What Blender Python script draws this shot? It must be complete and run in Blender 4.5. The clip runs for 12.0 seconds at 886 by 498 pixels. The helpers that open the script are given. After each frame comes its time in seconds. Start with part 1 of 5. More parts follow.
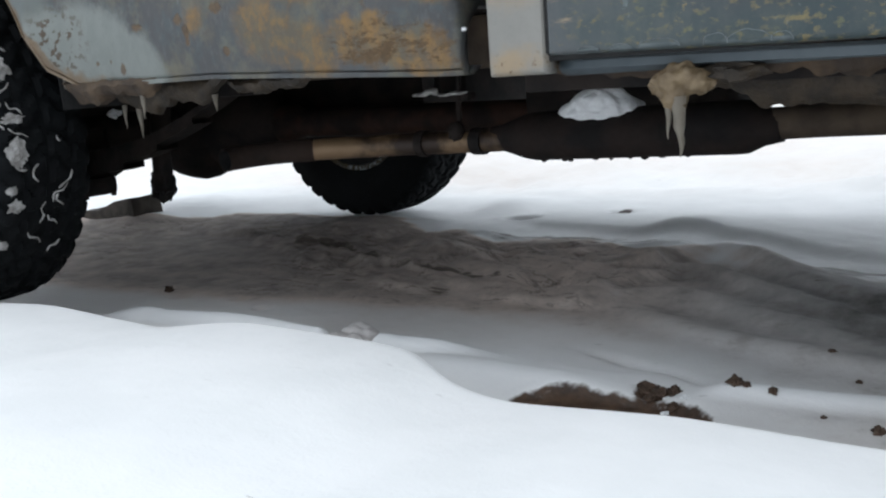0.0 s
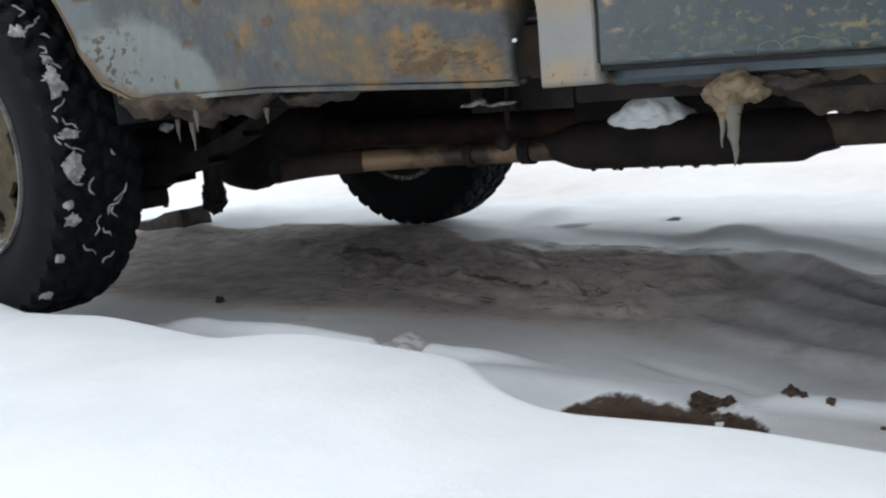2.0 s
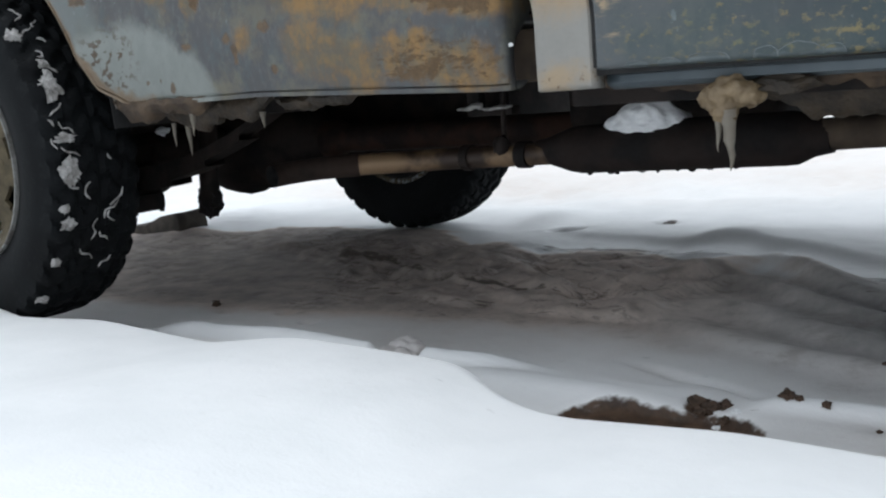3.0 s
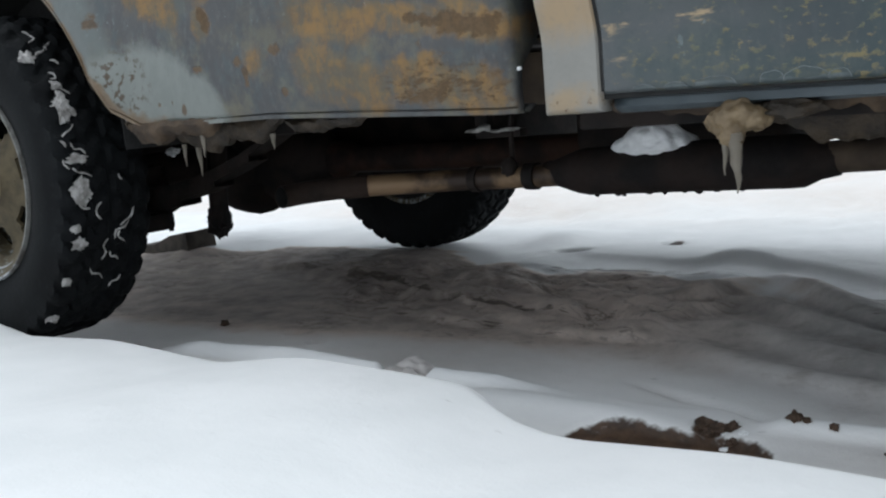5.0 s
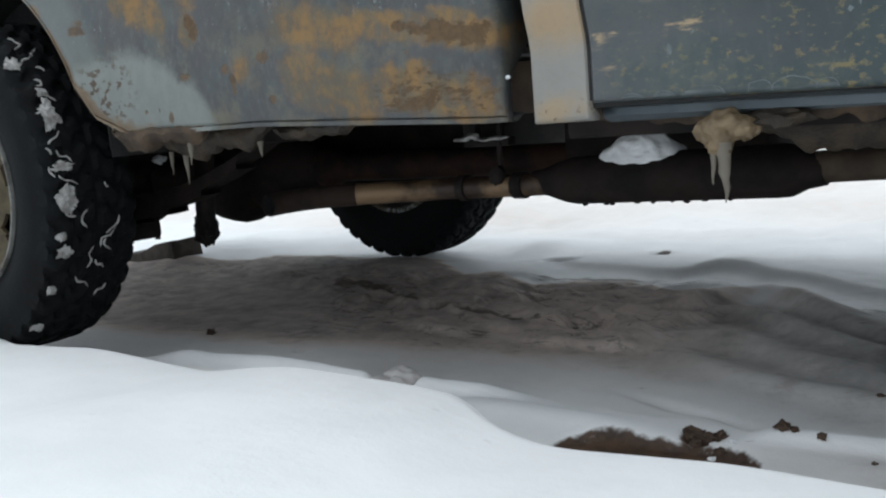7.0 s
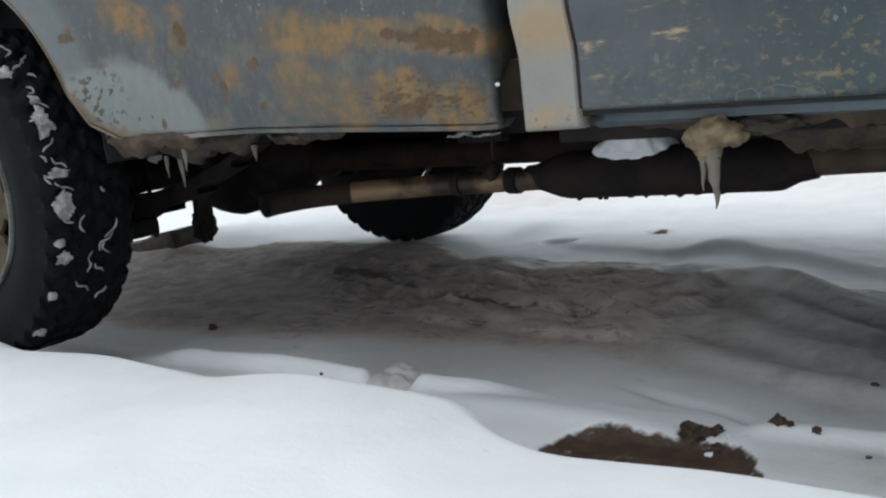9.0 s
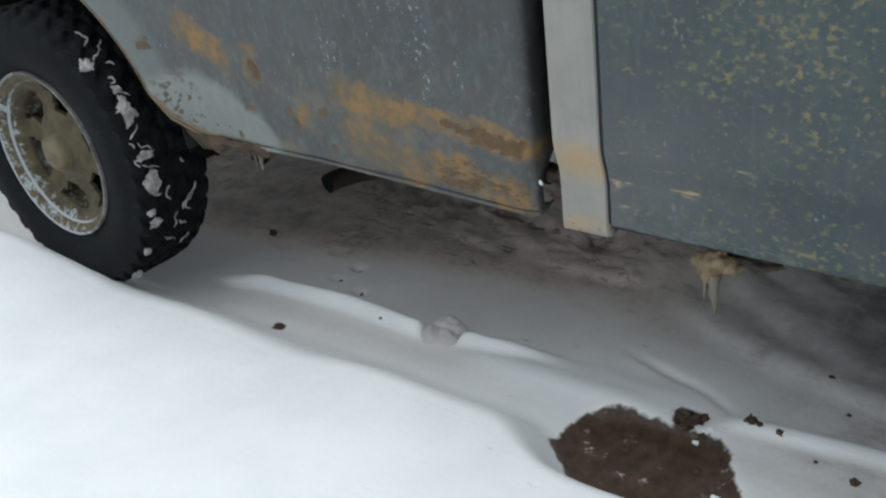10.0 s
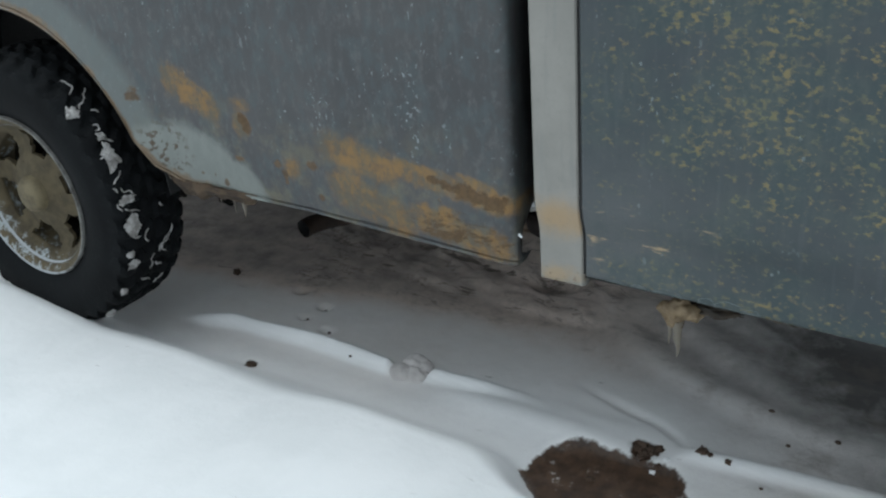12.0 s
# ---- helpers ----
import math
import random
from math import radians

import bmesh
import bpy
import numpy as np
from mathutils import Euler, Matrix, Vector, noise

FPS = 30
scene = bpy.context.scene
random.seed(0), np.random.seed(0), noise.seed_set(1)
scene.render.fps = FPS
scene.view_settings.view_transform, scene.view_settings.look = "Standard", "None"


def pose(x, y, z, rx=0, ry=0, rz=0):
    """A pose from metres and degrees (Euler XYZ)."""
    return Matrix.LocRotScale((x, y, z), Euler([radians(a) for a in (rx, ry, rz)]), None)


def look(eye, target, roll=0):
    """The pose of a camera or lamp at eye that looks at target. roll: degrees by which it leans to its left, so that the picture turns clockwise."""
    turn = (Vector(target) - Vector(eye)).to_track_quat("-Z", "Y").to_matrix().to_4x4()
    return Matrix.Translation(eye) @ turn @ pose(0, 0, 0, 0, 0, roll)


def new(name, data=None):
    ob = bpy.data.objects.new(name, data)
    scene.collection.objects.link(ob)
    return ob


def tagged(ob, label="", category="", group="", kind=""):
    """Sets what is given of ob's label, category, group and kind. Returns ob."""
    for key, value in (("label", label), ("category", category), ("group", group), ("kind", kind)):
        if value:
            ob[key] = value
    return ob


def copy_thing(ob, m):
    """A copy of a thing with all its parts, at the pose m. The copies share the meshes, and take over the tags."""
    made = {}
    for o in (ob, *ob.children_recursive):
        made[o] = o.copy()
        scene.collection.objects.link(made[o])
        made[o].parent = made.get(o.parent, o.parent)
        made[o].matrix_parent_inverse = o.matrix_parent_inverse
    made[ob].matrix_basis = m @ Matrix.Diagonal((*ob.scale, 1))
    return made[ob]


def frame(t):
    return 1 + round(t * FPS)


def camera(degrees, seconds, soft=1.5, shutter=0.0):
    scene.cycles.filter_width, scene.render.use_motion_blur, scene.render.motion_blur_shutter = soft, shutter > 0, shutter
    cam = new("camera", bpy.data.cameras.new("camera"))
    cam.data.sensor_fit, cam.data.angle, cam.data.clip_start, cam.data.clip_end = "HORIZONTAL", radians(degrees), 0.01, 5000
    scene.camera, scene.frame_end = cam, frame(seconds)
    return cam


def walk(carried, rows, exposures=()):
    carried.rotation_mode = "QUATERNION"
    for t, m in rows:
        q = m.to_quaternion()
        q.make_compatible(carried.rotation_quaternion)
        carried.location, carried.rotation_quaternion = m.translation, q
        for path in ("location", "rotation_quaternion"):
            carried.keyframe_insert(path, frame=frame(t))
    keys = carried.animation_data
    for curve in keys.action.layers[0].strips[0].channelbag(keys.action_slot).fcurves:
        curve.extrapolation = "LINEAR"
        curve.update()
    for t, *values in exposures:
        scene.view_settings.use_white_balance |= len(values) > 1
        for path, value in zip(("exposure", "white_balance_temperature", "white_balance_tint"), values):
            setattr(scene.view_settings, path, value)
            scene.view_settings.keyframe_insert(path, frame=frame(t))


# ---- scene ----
cam = camera(48.1, 12.0, soft=2.2, shutter=0.06)

PATH = [
    (0, (0.739, -1.123, 0.547), (-0.43, 0.461, 0.19), -4.1),
    (0.5, (0.732, -1.117, 0.543), (-0.467, 0.442, 0.179), -4.7),
    (1, (0.734, -1.129, 0.552), (-0.5, 0.411, 0.227), -4.7),
    (1.5, (0.733, -1.132, 0.551), (-0.517, 0.395, 0.225), -5.0),
    (2, (0.731, -1.133, 0.553), (-0.507, 0.402, 0.218), -4.9),
    (2.5, (0.732, -1.131, 0.553), (-0.503, 0.409, 0.231), -5.1),
    (3, (0.731, -1.134, 0.555), (-0.501, 0.407, 0.225), -4.9),
    (5, (0.735, -1.143, 0.56), (-0.509, 0.397, 0.269), -4.8),
    (5.5, (0.731, -1.136, 0.557), (-0.49, 0.421, 0.264), -4.7),
    (6, (0.73, -1.133, 0.555), (-0.489, 0.426, 0.266), -4.7),
    (6.5, (0.73, -1.137, 0.557), (-0.494, 0.419, 0.278), -4.7),
    (8.5, (0.736, -1.148, 0.562), (-0.476, 0.42, 0.29), -4.1),
    (9, (0.744, -1.135, 0.619), (-0.479, 0.41, 0.276), -6.3),
    (9.1, (0.755, -1.156, 0.643), (-0.52, 0.336, 0.262), -7.6),
    (9.2, (0.755, -1.153, 0.694), (-0.472, 0.349, 0.205), -4.5),
    (9.3, (0.767, -1.165, 0.769), (-0.456, 0.31, 0.195), -4.9),
    (9.4, (0.773, -1.251, 0.804), (-0.344, 0.31, 0.241), -1.9),
    (9.5, (0.791, -1.212, 0.965), (-0.204, 0.359, 0.23), -3.2),
    (9.6, (0.804, -1.183, 1.025), (-0.271, 0.28, 0.186), -4.9),
    (9.7, (0.807, -1.214, 1.103), (-0.243, 0.268, 0.266), -4.0),
    (9.8, (0.797, -1.209, 1.224), (-0.28, 0.17, 0.256), -7.3),
    (9.9, (0.817, -1.234, 1.206), (-0.33, 0.119, 0.281), -7.5),
    (10, (0.811, -1.243, 1.289), (-0.347, 0.103, 0.369), -7.5),
    (10.2, (0.813, -1.277, 1.359), (-0.447, -0.022, 0.443), -9.3),
    (10.3, (0.81, -1.349, 1.377), (-0.427, -0.055, 0.485), -7.9),
    (10.5, (0.808, -1.367, 1.397), (-0.308, 0.042, 0.518), -5.7),
    (11, (0.784, -1.423, 1.417), (-0.293, 0.008, 0.527), -4.9),
    (11.5, (0.784, -1.405, 1.405), (-0.273, 0.04, 0.515), -4.6),
    (12, (0.78, -1.407, 1.398), (-0.249, 0.063, 0.514), -4.5),
]
EXPOSURE = [(0.0, 0.71, 5980, 7), (3.2, 0.66, 5980, 7), (5.0, 0.55, 5980, 6), (9.0, 0.57, 5990, 5), (10.0, 0.55, 6010, 4), (10.6, 0.51, 5940, 2), (11.2, 0.44, 5870, 2), (12.0, 0.44, 5870, 2)]
walk(cam, [(t, look(eye, target, roll)) for t, eye, target, roll in PATH], EXPOSURE)

# ---- world, sun ----
world = bpy.data.worlds.new("overcast_sky")
scene.world = world
world.use_nodes = True
wn, wl = world.node_tree.nodes, world.node_tree.links
sky = wn.new("ShaderNodeTexSky")
sky.sky_type = "NISHITA"
sky.sun_disc = False
sky.sun_elevation, sky.sun_rotation = radians(85), radians(-135)
sky.dust_density = 4.0
grey = wn.new("ShaderNodeHueSaturation")
grey.inputs["Saturation"].default_value = 0.2
wl.new(sky.outputs[0], grey.inputs["Color"])
cloud = wn.new("ShaderNodeMix")
cloud.data_type = "RGBA"
cloud.inputs[0].default_value = 0.8
wl.new(grey.outputs[0], cloud.inputs[6])
cloud.inputs[7].default_value = (4.9, 4.95, 5.0, 1.0)
wl.new(cloud.outputs[2], wn["Background"].inputs[0])
wn["Background"].inputs[1].default_value = 0.14
sun = new("sun", bpy.data.lights.new("sun", "SUN"))
sun.data.energy, sun.data.angle, sun.data.color = 0.65, radians(60), (1.0, 0.98, 0.96)
sun.matrix_world = look((-0.62, -0.62, 9.96), (0, 0, 0))


# ---- numeric noise for shapes ----
def lattice(x, y, seed):
    tab = np.random.RandomState(seed).rand(256, 256)
    xi, yi = np.floor(x).astype(int), np.floor(y).astype(int)
    fx, fy = x - xi, y - yi
    fx, fy = fx * fx * (3 - 2 * fx), fy * fy * (3 - 2 * fy)
    a, b = tab[xi % 256, yi % 256], tab[(xi + 1) % 256, yi % 256]
    c, d = tab[xi % 256, (yi + 1) % 256], tab[(xi + 1) % 256, (yi + 1) % 256]
    return (a * (1 - fx) + b * fx) * (1 - fy) + (c * (1 - fx) + d * fx) * fy


def fbm(x, y, seed, octaves=4):
    total, amp, norm = 0.0, 1.0, 0.0
    for k in range(octaves):
        total = total + amp * (lattice(x * 2**k + 13.7 * k, y * 2**k + 7.1 * k, seed + k) - 0.5)
        norm += amp
        amp *= 0.5
    return total / norm * 2


def step(a, b, v):
    u = np.clip((v - a) / (b - a), 0, 1)
    return u * u * (3 - 2 * u)


def bell(v, c, s):
    return np.exp(-(((v - c) / s) ** 2))


# ---- materials ----
class Nodes:
    """Short hand for a node material."""

    def __init__(self, name, rough=0.6, metal=0.0):
        self.mat = bpy.data.materials.new(name)
        self.mat.use_nodes = True
        self.tree = self.mat.node_tree
        self.bsdf = self.tree.nodes["Principled BSDF"]
        self.bsdf.inputs["Roughness"].default_value = rough
        self.bsdf.inputs["Metallic"].default_value = metal
        tc = self.tree.nodes.new("ShaderNodeTexCoord")
        self.co = tc.outputs["Object"]

    def put(self, socket, v):
        if isinstance(v, bpy.types.NodeSocket):
            self.tree.links.new(v, socket)
        elif isinstance(v, tuple):
            socket.default_value = (*v, 1.0) if len(v) == 3 and len(socket.default_value) == 4 else v
        else:
            socket.default_value = v

    def math(self, op, a, b=0.0, c=0.0, clamp=False):
        n = self.tree.nodes.new("ShaderNodeMath")
        n.operation, n.use_clamp = op, clamp
        for s, v in zip(n.inputs, (a, b, c)):
            self.put(s, v)
        return n.outputs[0]

    def scaled(self, sx, sy, sz, off=(0, 0, 0), turn=0.0):
        n = self.tree.nodes.new("ShaderNodeMapping")
        self.put(n.inputs["Vector"], self.co)
        n.inputs["Scale"].default_value = (sx, sy, sz)
        n.inputs["Location"].default_value = off
        n.inputs["Rotation"].default_value = (0.0, radians(turn), 0.0)
        return n.outputs[0]

    def xyz(self):
        n = self.tree.nodes.new("ShaderNodeSeparateXYZ")
        self.put(n.inputs[0], self.co)
        return n.outputs

    def noise(self, scale, detail=4.0, co=None, rough=0.55):
        n = self.tree.nodes.new("ShaderNodeTexNoise")
        self.put(n.inputs["Vector"], co or self.co)
        n.inputs["Scale"].default_value, n.inputs["Detail"].default_value = scale, detail
        n.inputs["Roughness"].default_value = rough
        return n.outputs["Fac"]

    def ramp(self, v, lo, hi):
        n = self.tree.nodes.new("ShaderNodeMapRange")
        n.interpolation_type = "SMOOTHSTEP"
        self.put(n.inputs["Value"], v)
        n.inputs["From Min"].default_value, n.inputs["From Max"].default_value = lo, hi
        return n.outputs["Result"]

    def mix(self, f, a, b):
        n = self.tree.nodes.new("ShaderNodeMix")
        n.data_type = "RGBA"
        self.put(n.inputs[0], f)
        self.put(n.inputs[6], a)
        self.put(n.inputs[7], b)
        return n.outputs[2]

    def attr(self, name):
        n = self.tree.nodes.new("ShaderNodeAttribute")
        n.attribute_name = name
        return n.outputs["Fac"]

    def blob(self, x, z, rx, rz, wobble, soft=0.35):
        """1 inside an ellipse on the vehicle's side, with a ragged rim."""
        p = self.xyz()
        u = self.math("DIVIDE", self.math("SUBTRACT", p[0], x), rx)
        v = self.math("DIVIDE", self.math("SUBTRACT", p[2], z), rz)
        d = self.math("SQRT", self.math("ADD", self.math("MULTIPLY", u, u), self.math("MULTIPLY", v, v)))
        d = self.math("ADD", d, wobble)
        return self.ramp(d, 1 + soft, 1 - soft)

    def dash(self, x, z, x2, z2, r, wobble, soft=0.35):
        """1 near the stroke from (x, z) to (x2, z2) on the vehicle's side, ragged along it."""
        p = self.xyz()
        dx, dz = x2 - x, z2 - z
        size = dx * dx + dz * dz
        px, pz = self.math("SUBTRACT", p[0], x), self.math("SUBTRACT", p[2], z)
        along = self.math("ADD", self.math("MULTIPLY", px, dx / size), self.math("MULTIPLY", pz, dz / size), clamp=True)
        u = self.math("SUBTRACT", px, self.math("MULTIPLY", along, dx))
        v = self.math("SUBTRACT", pz, self.math("MULTIPLY", along, dz))
        d = self.math("SQRT", self.math("ADD", self.math("MULTIPLY", u, u), self.math("MULTIPLY", v, v)))
        d = self.math("MULTIPLY_ADD", d, 1 / r, wobble)
        return self.ramp(d, 1 + soft, 1 - soft)

    def top(self, *masks):
        out = masks[0]
        for m in masks[1:]:
            out = self.math("MAXIMUM", out, m)
        return out

    def done(self, colour, rough=None, bump=None, depth=0.002, strength=0.6):
        self.put(self.bsdf.inputs["Base Color"], colour)
        if rough is not None:
            self.put(self.bsdf.inputs["Roughness"], rough)
        if bump is not None:
            b = self.tree.nodes.new("ShaderNodeBump")
            b.inputs["Distance"].default_value, b.inputs["Strength"].default_value = depth, strength
            self.put(b.inputs["Height"], bump)
            self.tree.links.new(b.outputs[0], self.bsdf.inputs["Normal"])
        return self.mat


def simple(name, a, b, scale=20.0, rough=0.7, metal=0.0, depth=0.002, lo=0.35, hi=0.65):
    g = Nodes(name, rough, metal)
    n = g.noise(scale, 6)
    fine = g.noise(scale * 7, 3)
    c = g.mix(g.ramp(n, lo, hi), a, b)
    return g.done(c, g.math("MULTIPLY_ADD", fine, 0.25, rough - 0.12), g.math("ADD", n, g.math("MULTIPLY", fine, 0.4)), depth)


GREY_A, GREY_B = (0.048, 0.0485, 0.0515), (0.068, 0.0675, 0.069)
OCHRE, OCHRE_B, CORE = (0.222, 0.132, 0.050), (0.150, 0.112, 0.062), (0.060, 0.034, 0.013)
PRIMER = (0.185, 0.200, 0.187)


def bed_paint():
    g = Nodes("weathered_bed_paint", 0.55)
    p = g.xyz()
    big = g.noise(3.2, 5)
    streak = g.noise(9, 5, g.scaled(7, 1, 0.7))
    fine = g.noise(60, 4)
    mid = g.noise(16, 6, rough=0.65)
    grit = g.noise(130, 5, rough=0.7)
    mottle = g.noise(26, 6, g.scaled(1.25, 1, 0.8), 0.7)
    c = g.mix(g.ramp(big, 0.35, 0.7), GREY_A, GREY_B)
    c = g.mix(g.math("MULTIPLY", g.ramp(mottle, 0.45, 0.62), 0.4), c, (0.062, 0.088, 0.096))
    c = g.mix(g.math("MULTIPLY", g.ramp(streak, 0.5, 0.8), 0.16), c, (0.135, 0.147, 0.15))
    c = g.mix(g.math("MULTIPLY", g.ramp(g.noise(48, 5, g.scaled(1.3, 1, 0.7), 0.7), 0.5, 0.68), 0.3), c, (0.14, 0.145, 0.145))
    low = g.ramp(p[2], 0.85, 0.62)
    c = g.mix(g.math("MULTIPLY", g.math("MULTIPLY", g.ramp(g.noise(11, 6, rough=0.7), 0.46, 0.66), low), 0.5), c, (0.165, 0.145, 0.085))
    # pale flecks, in clusters and thin runs
    cluster = g.math("MULTIPLY_ADD", g.ramp(g.noise(5, 3), 0.42, 0.6), 0.8, 0.2)
    fleck = g.top(g.ramp(g.noise(95, 3, g.scaled(1, 1, 0.75)), 0.655, 0.70), g.ramp(g.noise(38, 3, g.scaled(1.2, 1, 0.5)), 0.70, 0.75))
    high = g.math("MULTIPLY", g.ramp(p[2], 0.64, 0.76), cluster)
    c = g.mix(g.math("MULTIPLY", fleck, g.math("MULTIPLY", high, 0.65)), c, (0.25, 0.28, 0.30))
    runs = g.top(g.blob(-0.262, 0.81, 0.020, 0.09, 0.0, 0.5), g.blob(-0.19, 0.76, 0.012, 0.04, 0.0, 0.6), g.blob(-0.30, 0.885, 0.05, 0.012, 0.0, 0.6), g.blob(-0.48, 0.80, 0.03, 0.05, 0.0, 0.6))
    c = g.mix(g.math("MULTIPLY", runs, g.ramp(g.noise(110, 3, g.scaled(1.0, 1, 0.7)), 0.58, 0.66)), c, (0.24, 0.27, 0.29))
    wob = g.math("ADD", g.math("MULTIPLY_ADD", mid, 1.7, -0.85), g.math("MULTIPLY_ADD", fine, 0.9, -0.45))
    # pale band that follows the arch, and the primer patch at its foot
    dx, dz = g.math("ADD", p[0], 1.46), g.math("SUBTRACT", p[2], 0.48)
    r = g.math("SQRT", g.math("ADD", g.math("MULTIPLY", dx, dx), g.math("MULTIPLY", dz, dz)))
    r = g.math("MULTIPLY_ADD", big, 0.02, r)
    front = g.ramp(p[0], -1.75, -1.55)
    band = g.math("MULTIPLY", g.ramp(r, 0.575, 0.535), front)
    c = g.mix(g.math("MULTIPLY", band, 0.6), c, (0.145, 0.164, 0.157))
    small = g.math("MULTIPLY_ADD", mid, 0.5, -0.25)
    primer = g.top(g.blob(-0.905, 0.560, 0.215, 0.150, small, 0.10), g.blob(-0.80, 0.575, 0.125, 0.085, small, 0.12))
    primer = g.math("MULTIPLY", primer, front)
    c = g.mix(g.math("MULTIPLY", primer, 0.95), c, g.mix(g.ramp(mottle, 0.4, 0.65), PRIMER, (0.165, 0.180, 0.168)))
    # ochre stains with torn rims
    ochre = g.top(g.dash(-0.90, 0.815, -0.80, 0.765, 0.034, wob), g.blob(-0.71, 0.735, 0.022, 0.028, wob),
                  g.dash(-0.47, 0.72, -0.34, 0.69, 0.032, wob, 0.6), g.dash(-0.44, 0.64, -0.31, 0.585, 0.036, wob, 0.6),
                  g.dash(-0.30, 0.700, -0.07, 0.657, 0.021, wob), g.dash(-0.16, 0.69, -0.10, 0.675, 0.018, wob),
                  g.dash(-0.25, 0.60, -0.10, 0.572, 0.032, wob), g.dash(-0.20, 0.615, -0.12, 0.555, 0.022, wob),
                  g.blob(-0.58, 0.66, 0.05, 0.04, g.math("MULTIPLY_ADD", mid, 2.6, -0.7), 0.5), g.blob(-0.70, 0.78, 0.05, 0.03, g.math("MULTIPLY_ADD", mid, 2.6, -0.7), 0.5))
    smear = g.noise(42, 4, g.scaled(0.8, 1, 1.2), 0.55)
    worn = g.ramp(g.math("ADD", smear, g.math("MULTIPLY", mottle, 0.8)), 0.72, 1.05)
    amount = g.math("MULTIPLY", ochre, g.math("SUBTRACT", 1.0, g.math("MULTIPLY", worn, 0.48)))
    c = g.mix(amount, c, g.mix(g.ramp(mottle, 0.38, 0.62), OCHRE, OCHRE_B))
    slant = g.noise(24, 6, g.scaled(0.8, 1, 1.3), 0.7)
    wob2 = g.math("ADD", g.math("MULTIPLY_ADD", slant, 4.2, -2.05), g.math("MULTIPLY_ADD", fine, 1.6, -0.8))
    grain = g.noise(30, 6, g.scaled(0.6, 1, 1.5, (0, 0, 0), 35), 0.72)
    torn = g.math("MULTIPLY", g.ramp(grain, 0.47, 0.56), g.top(g.blob(-0.185, 0.588, 0.085, 0.036, wob2, 0.5), g.blob(-0.115, 0.566, 0.05, 0.022, wob2, 0.5)))
    core = g.top(torn, g.dash(-0.235, 0.690, -0.185, 0.680, 0.007, wob2), g.dash(-0.160, 0.676, -0.085, 0.661, 0.0175, wob2), g.dash(-0.20, 0.682, -0.085, 0.658, 0.009, wob2),
                 g.dash(-0.705, 0.752, -0.690, 0.728, 0.011, wob2), g.blob(-0.52, 0.670, 0.012, 0.008, wob2),
                 g.dash(-0.602, 0.640, -0.600, 0.618, 0.007, wob2), g.blob(-0.62, 0.66, 0.008, 0.007, wob2), g.blob(-0.51, 0.60, 0.007, 0.005, wob2),
                 g.blob(-1.02, 0.768, 0.018, 0.014, wob2), g.blob(-0.86, 0.60, 0.007, 0.006, wob2), g.blob(-0.79, 0.585, 0.006, 0.010, wob2),
                 g.blob(-0.82, 0.60, 0.004, 0.005, wob2), g.blob(-0.73, 0.655, 0.012, 0.006, wob2))
    spots = g.math("MULTIPLY", g.ramp(g.noise(66, 4, rough=0.68), 0.53, 0.575), g.blob(-0.955, 0.640, 0.066, 0.065, small, 0.5))
    c = g.mix(g.math("MULTIPLY", core, 0.85), c, g.mix(g.ramp(g.math("MULTIPLY_ADD", smear, 0.5, g.math("MULTIPLY", grit, 0.5)), 0.42, 0.58), CORE, (0.105, 0.061, 0.024)))
    c = g.mix(g.math("MULTIPLY", spots, 0.9), c, (0.055, 0.032, 0.014))
    # grime thrown up behind the wheel
    c = g.mix(g.math("MULTIPLY", g.ramp(g.math("MULTIPLY_ADD", mid, 0.15, p[0]), -1.88, -2.02), 0.8), c, g.mix(g.ramp(mottle, 0.4, 0.65), (0.016, 0.019, 0.022), (0.06, 0.064, 0.066)))
    # rust creeping in from the lower and the arch's edges, thick behind the wheel
    edge = g.math("ADD", g.ramp(r, 0.520, 0.476), g.math("MULTIPLY", g.ramp(p[2], 0.585, 0.535), 0.45))
    edge = g.math("ADD", edge, g.math("MULTIPLY", g.ramp(p[2], 0.63, 0.565), g.ramp(p[0], -0.72, -0.96)))
    edge = g.math("MULTIPLY_ADD", g.blob(-1.0, 0.605, 0.055, 0.055, small, 0.5), 0.55, edge)
    rusty = g.ramp(g.math("ADD", edge, g.math("MULTIPLY_ADD", mid, 2.0, -1.45)), 0.2, 0.6)
    c = g.mix(g.math("MULTIPLY", rusty, 0.85), c, g.mix(fine, (0.10, 0.058, 0.03), (0.21, 0.15, 0.085)))
    c = g.mix(g.math("MULTIPLY", g.ramp(grit, 0.55, 0.8), 0.3), c, (0.05, 0.055, 0.055))
    h = g.math("ADD", g.math("MULTIPLY", amount, 0.3), g.math("ADD", g.math("MULTIPLY", core, -0.6), g.math("MULTIPLY", fine, 0.35)))
    return g.done(c, g.math("MULTIPLY_ADD", ochre, 0.25, 0.5), g.math("ADD", h, g.math("MULTIPLY", big, 1.5)), 0.0025, 0.7)


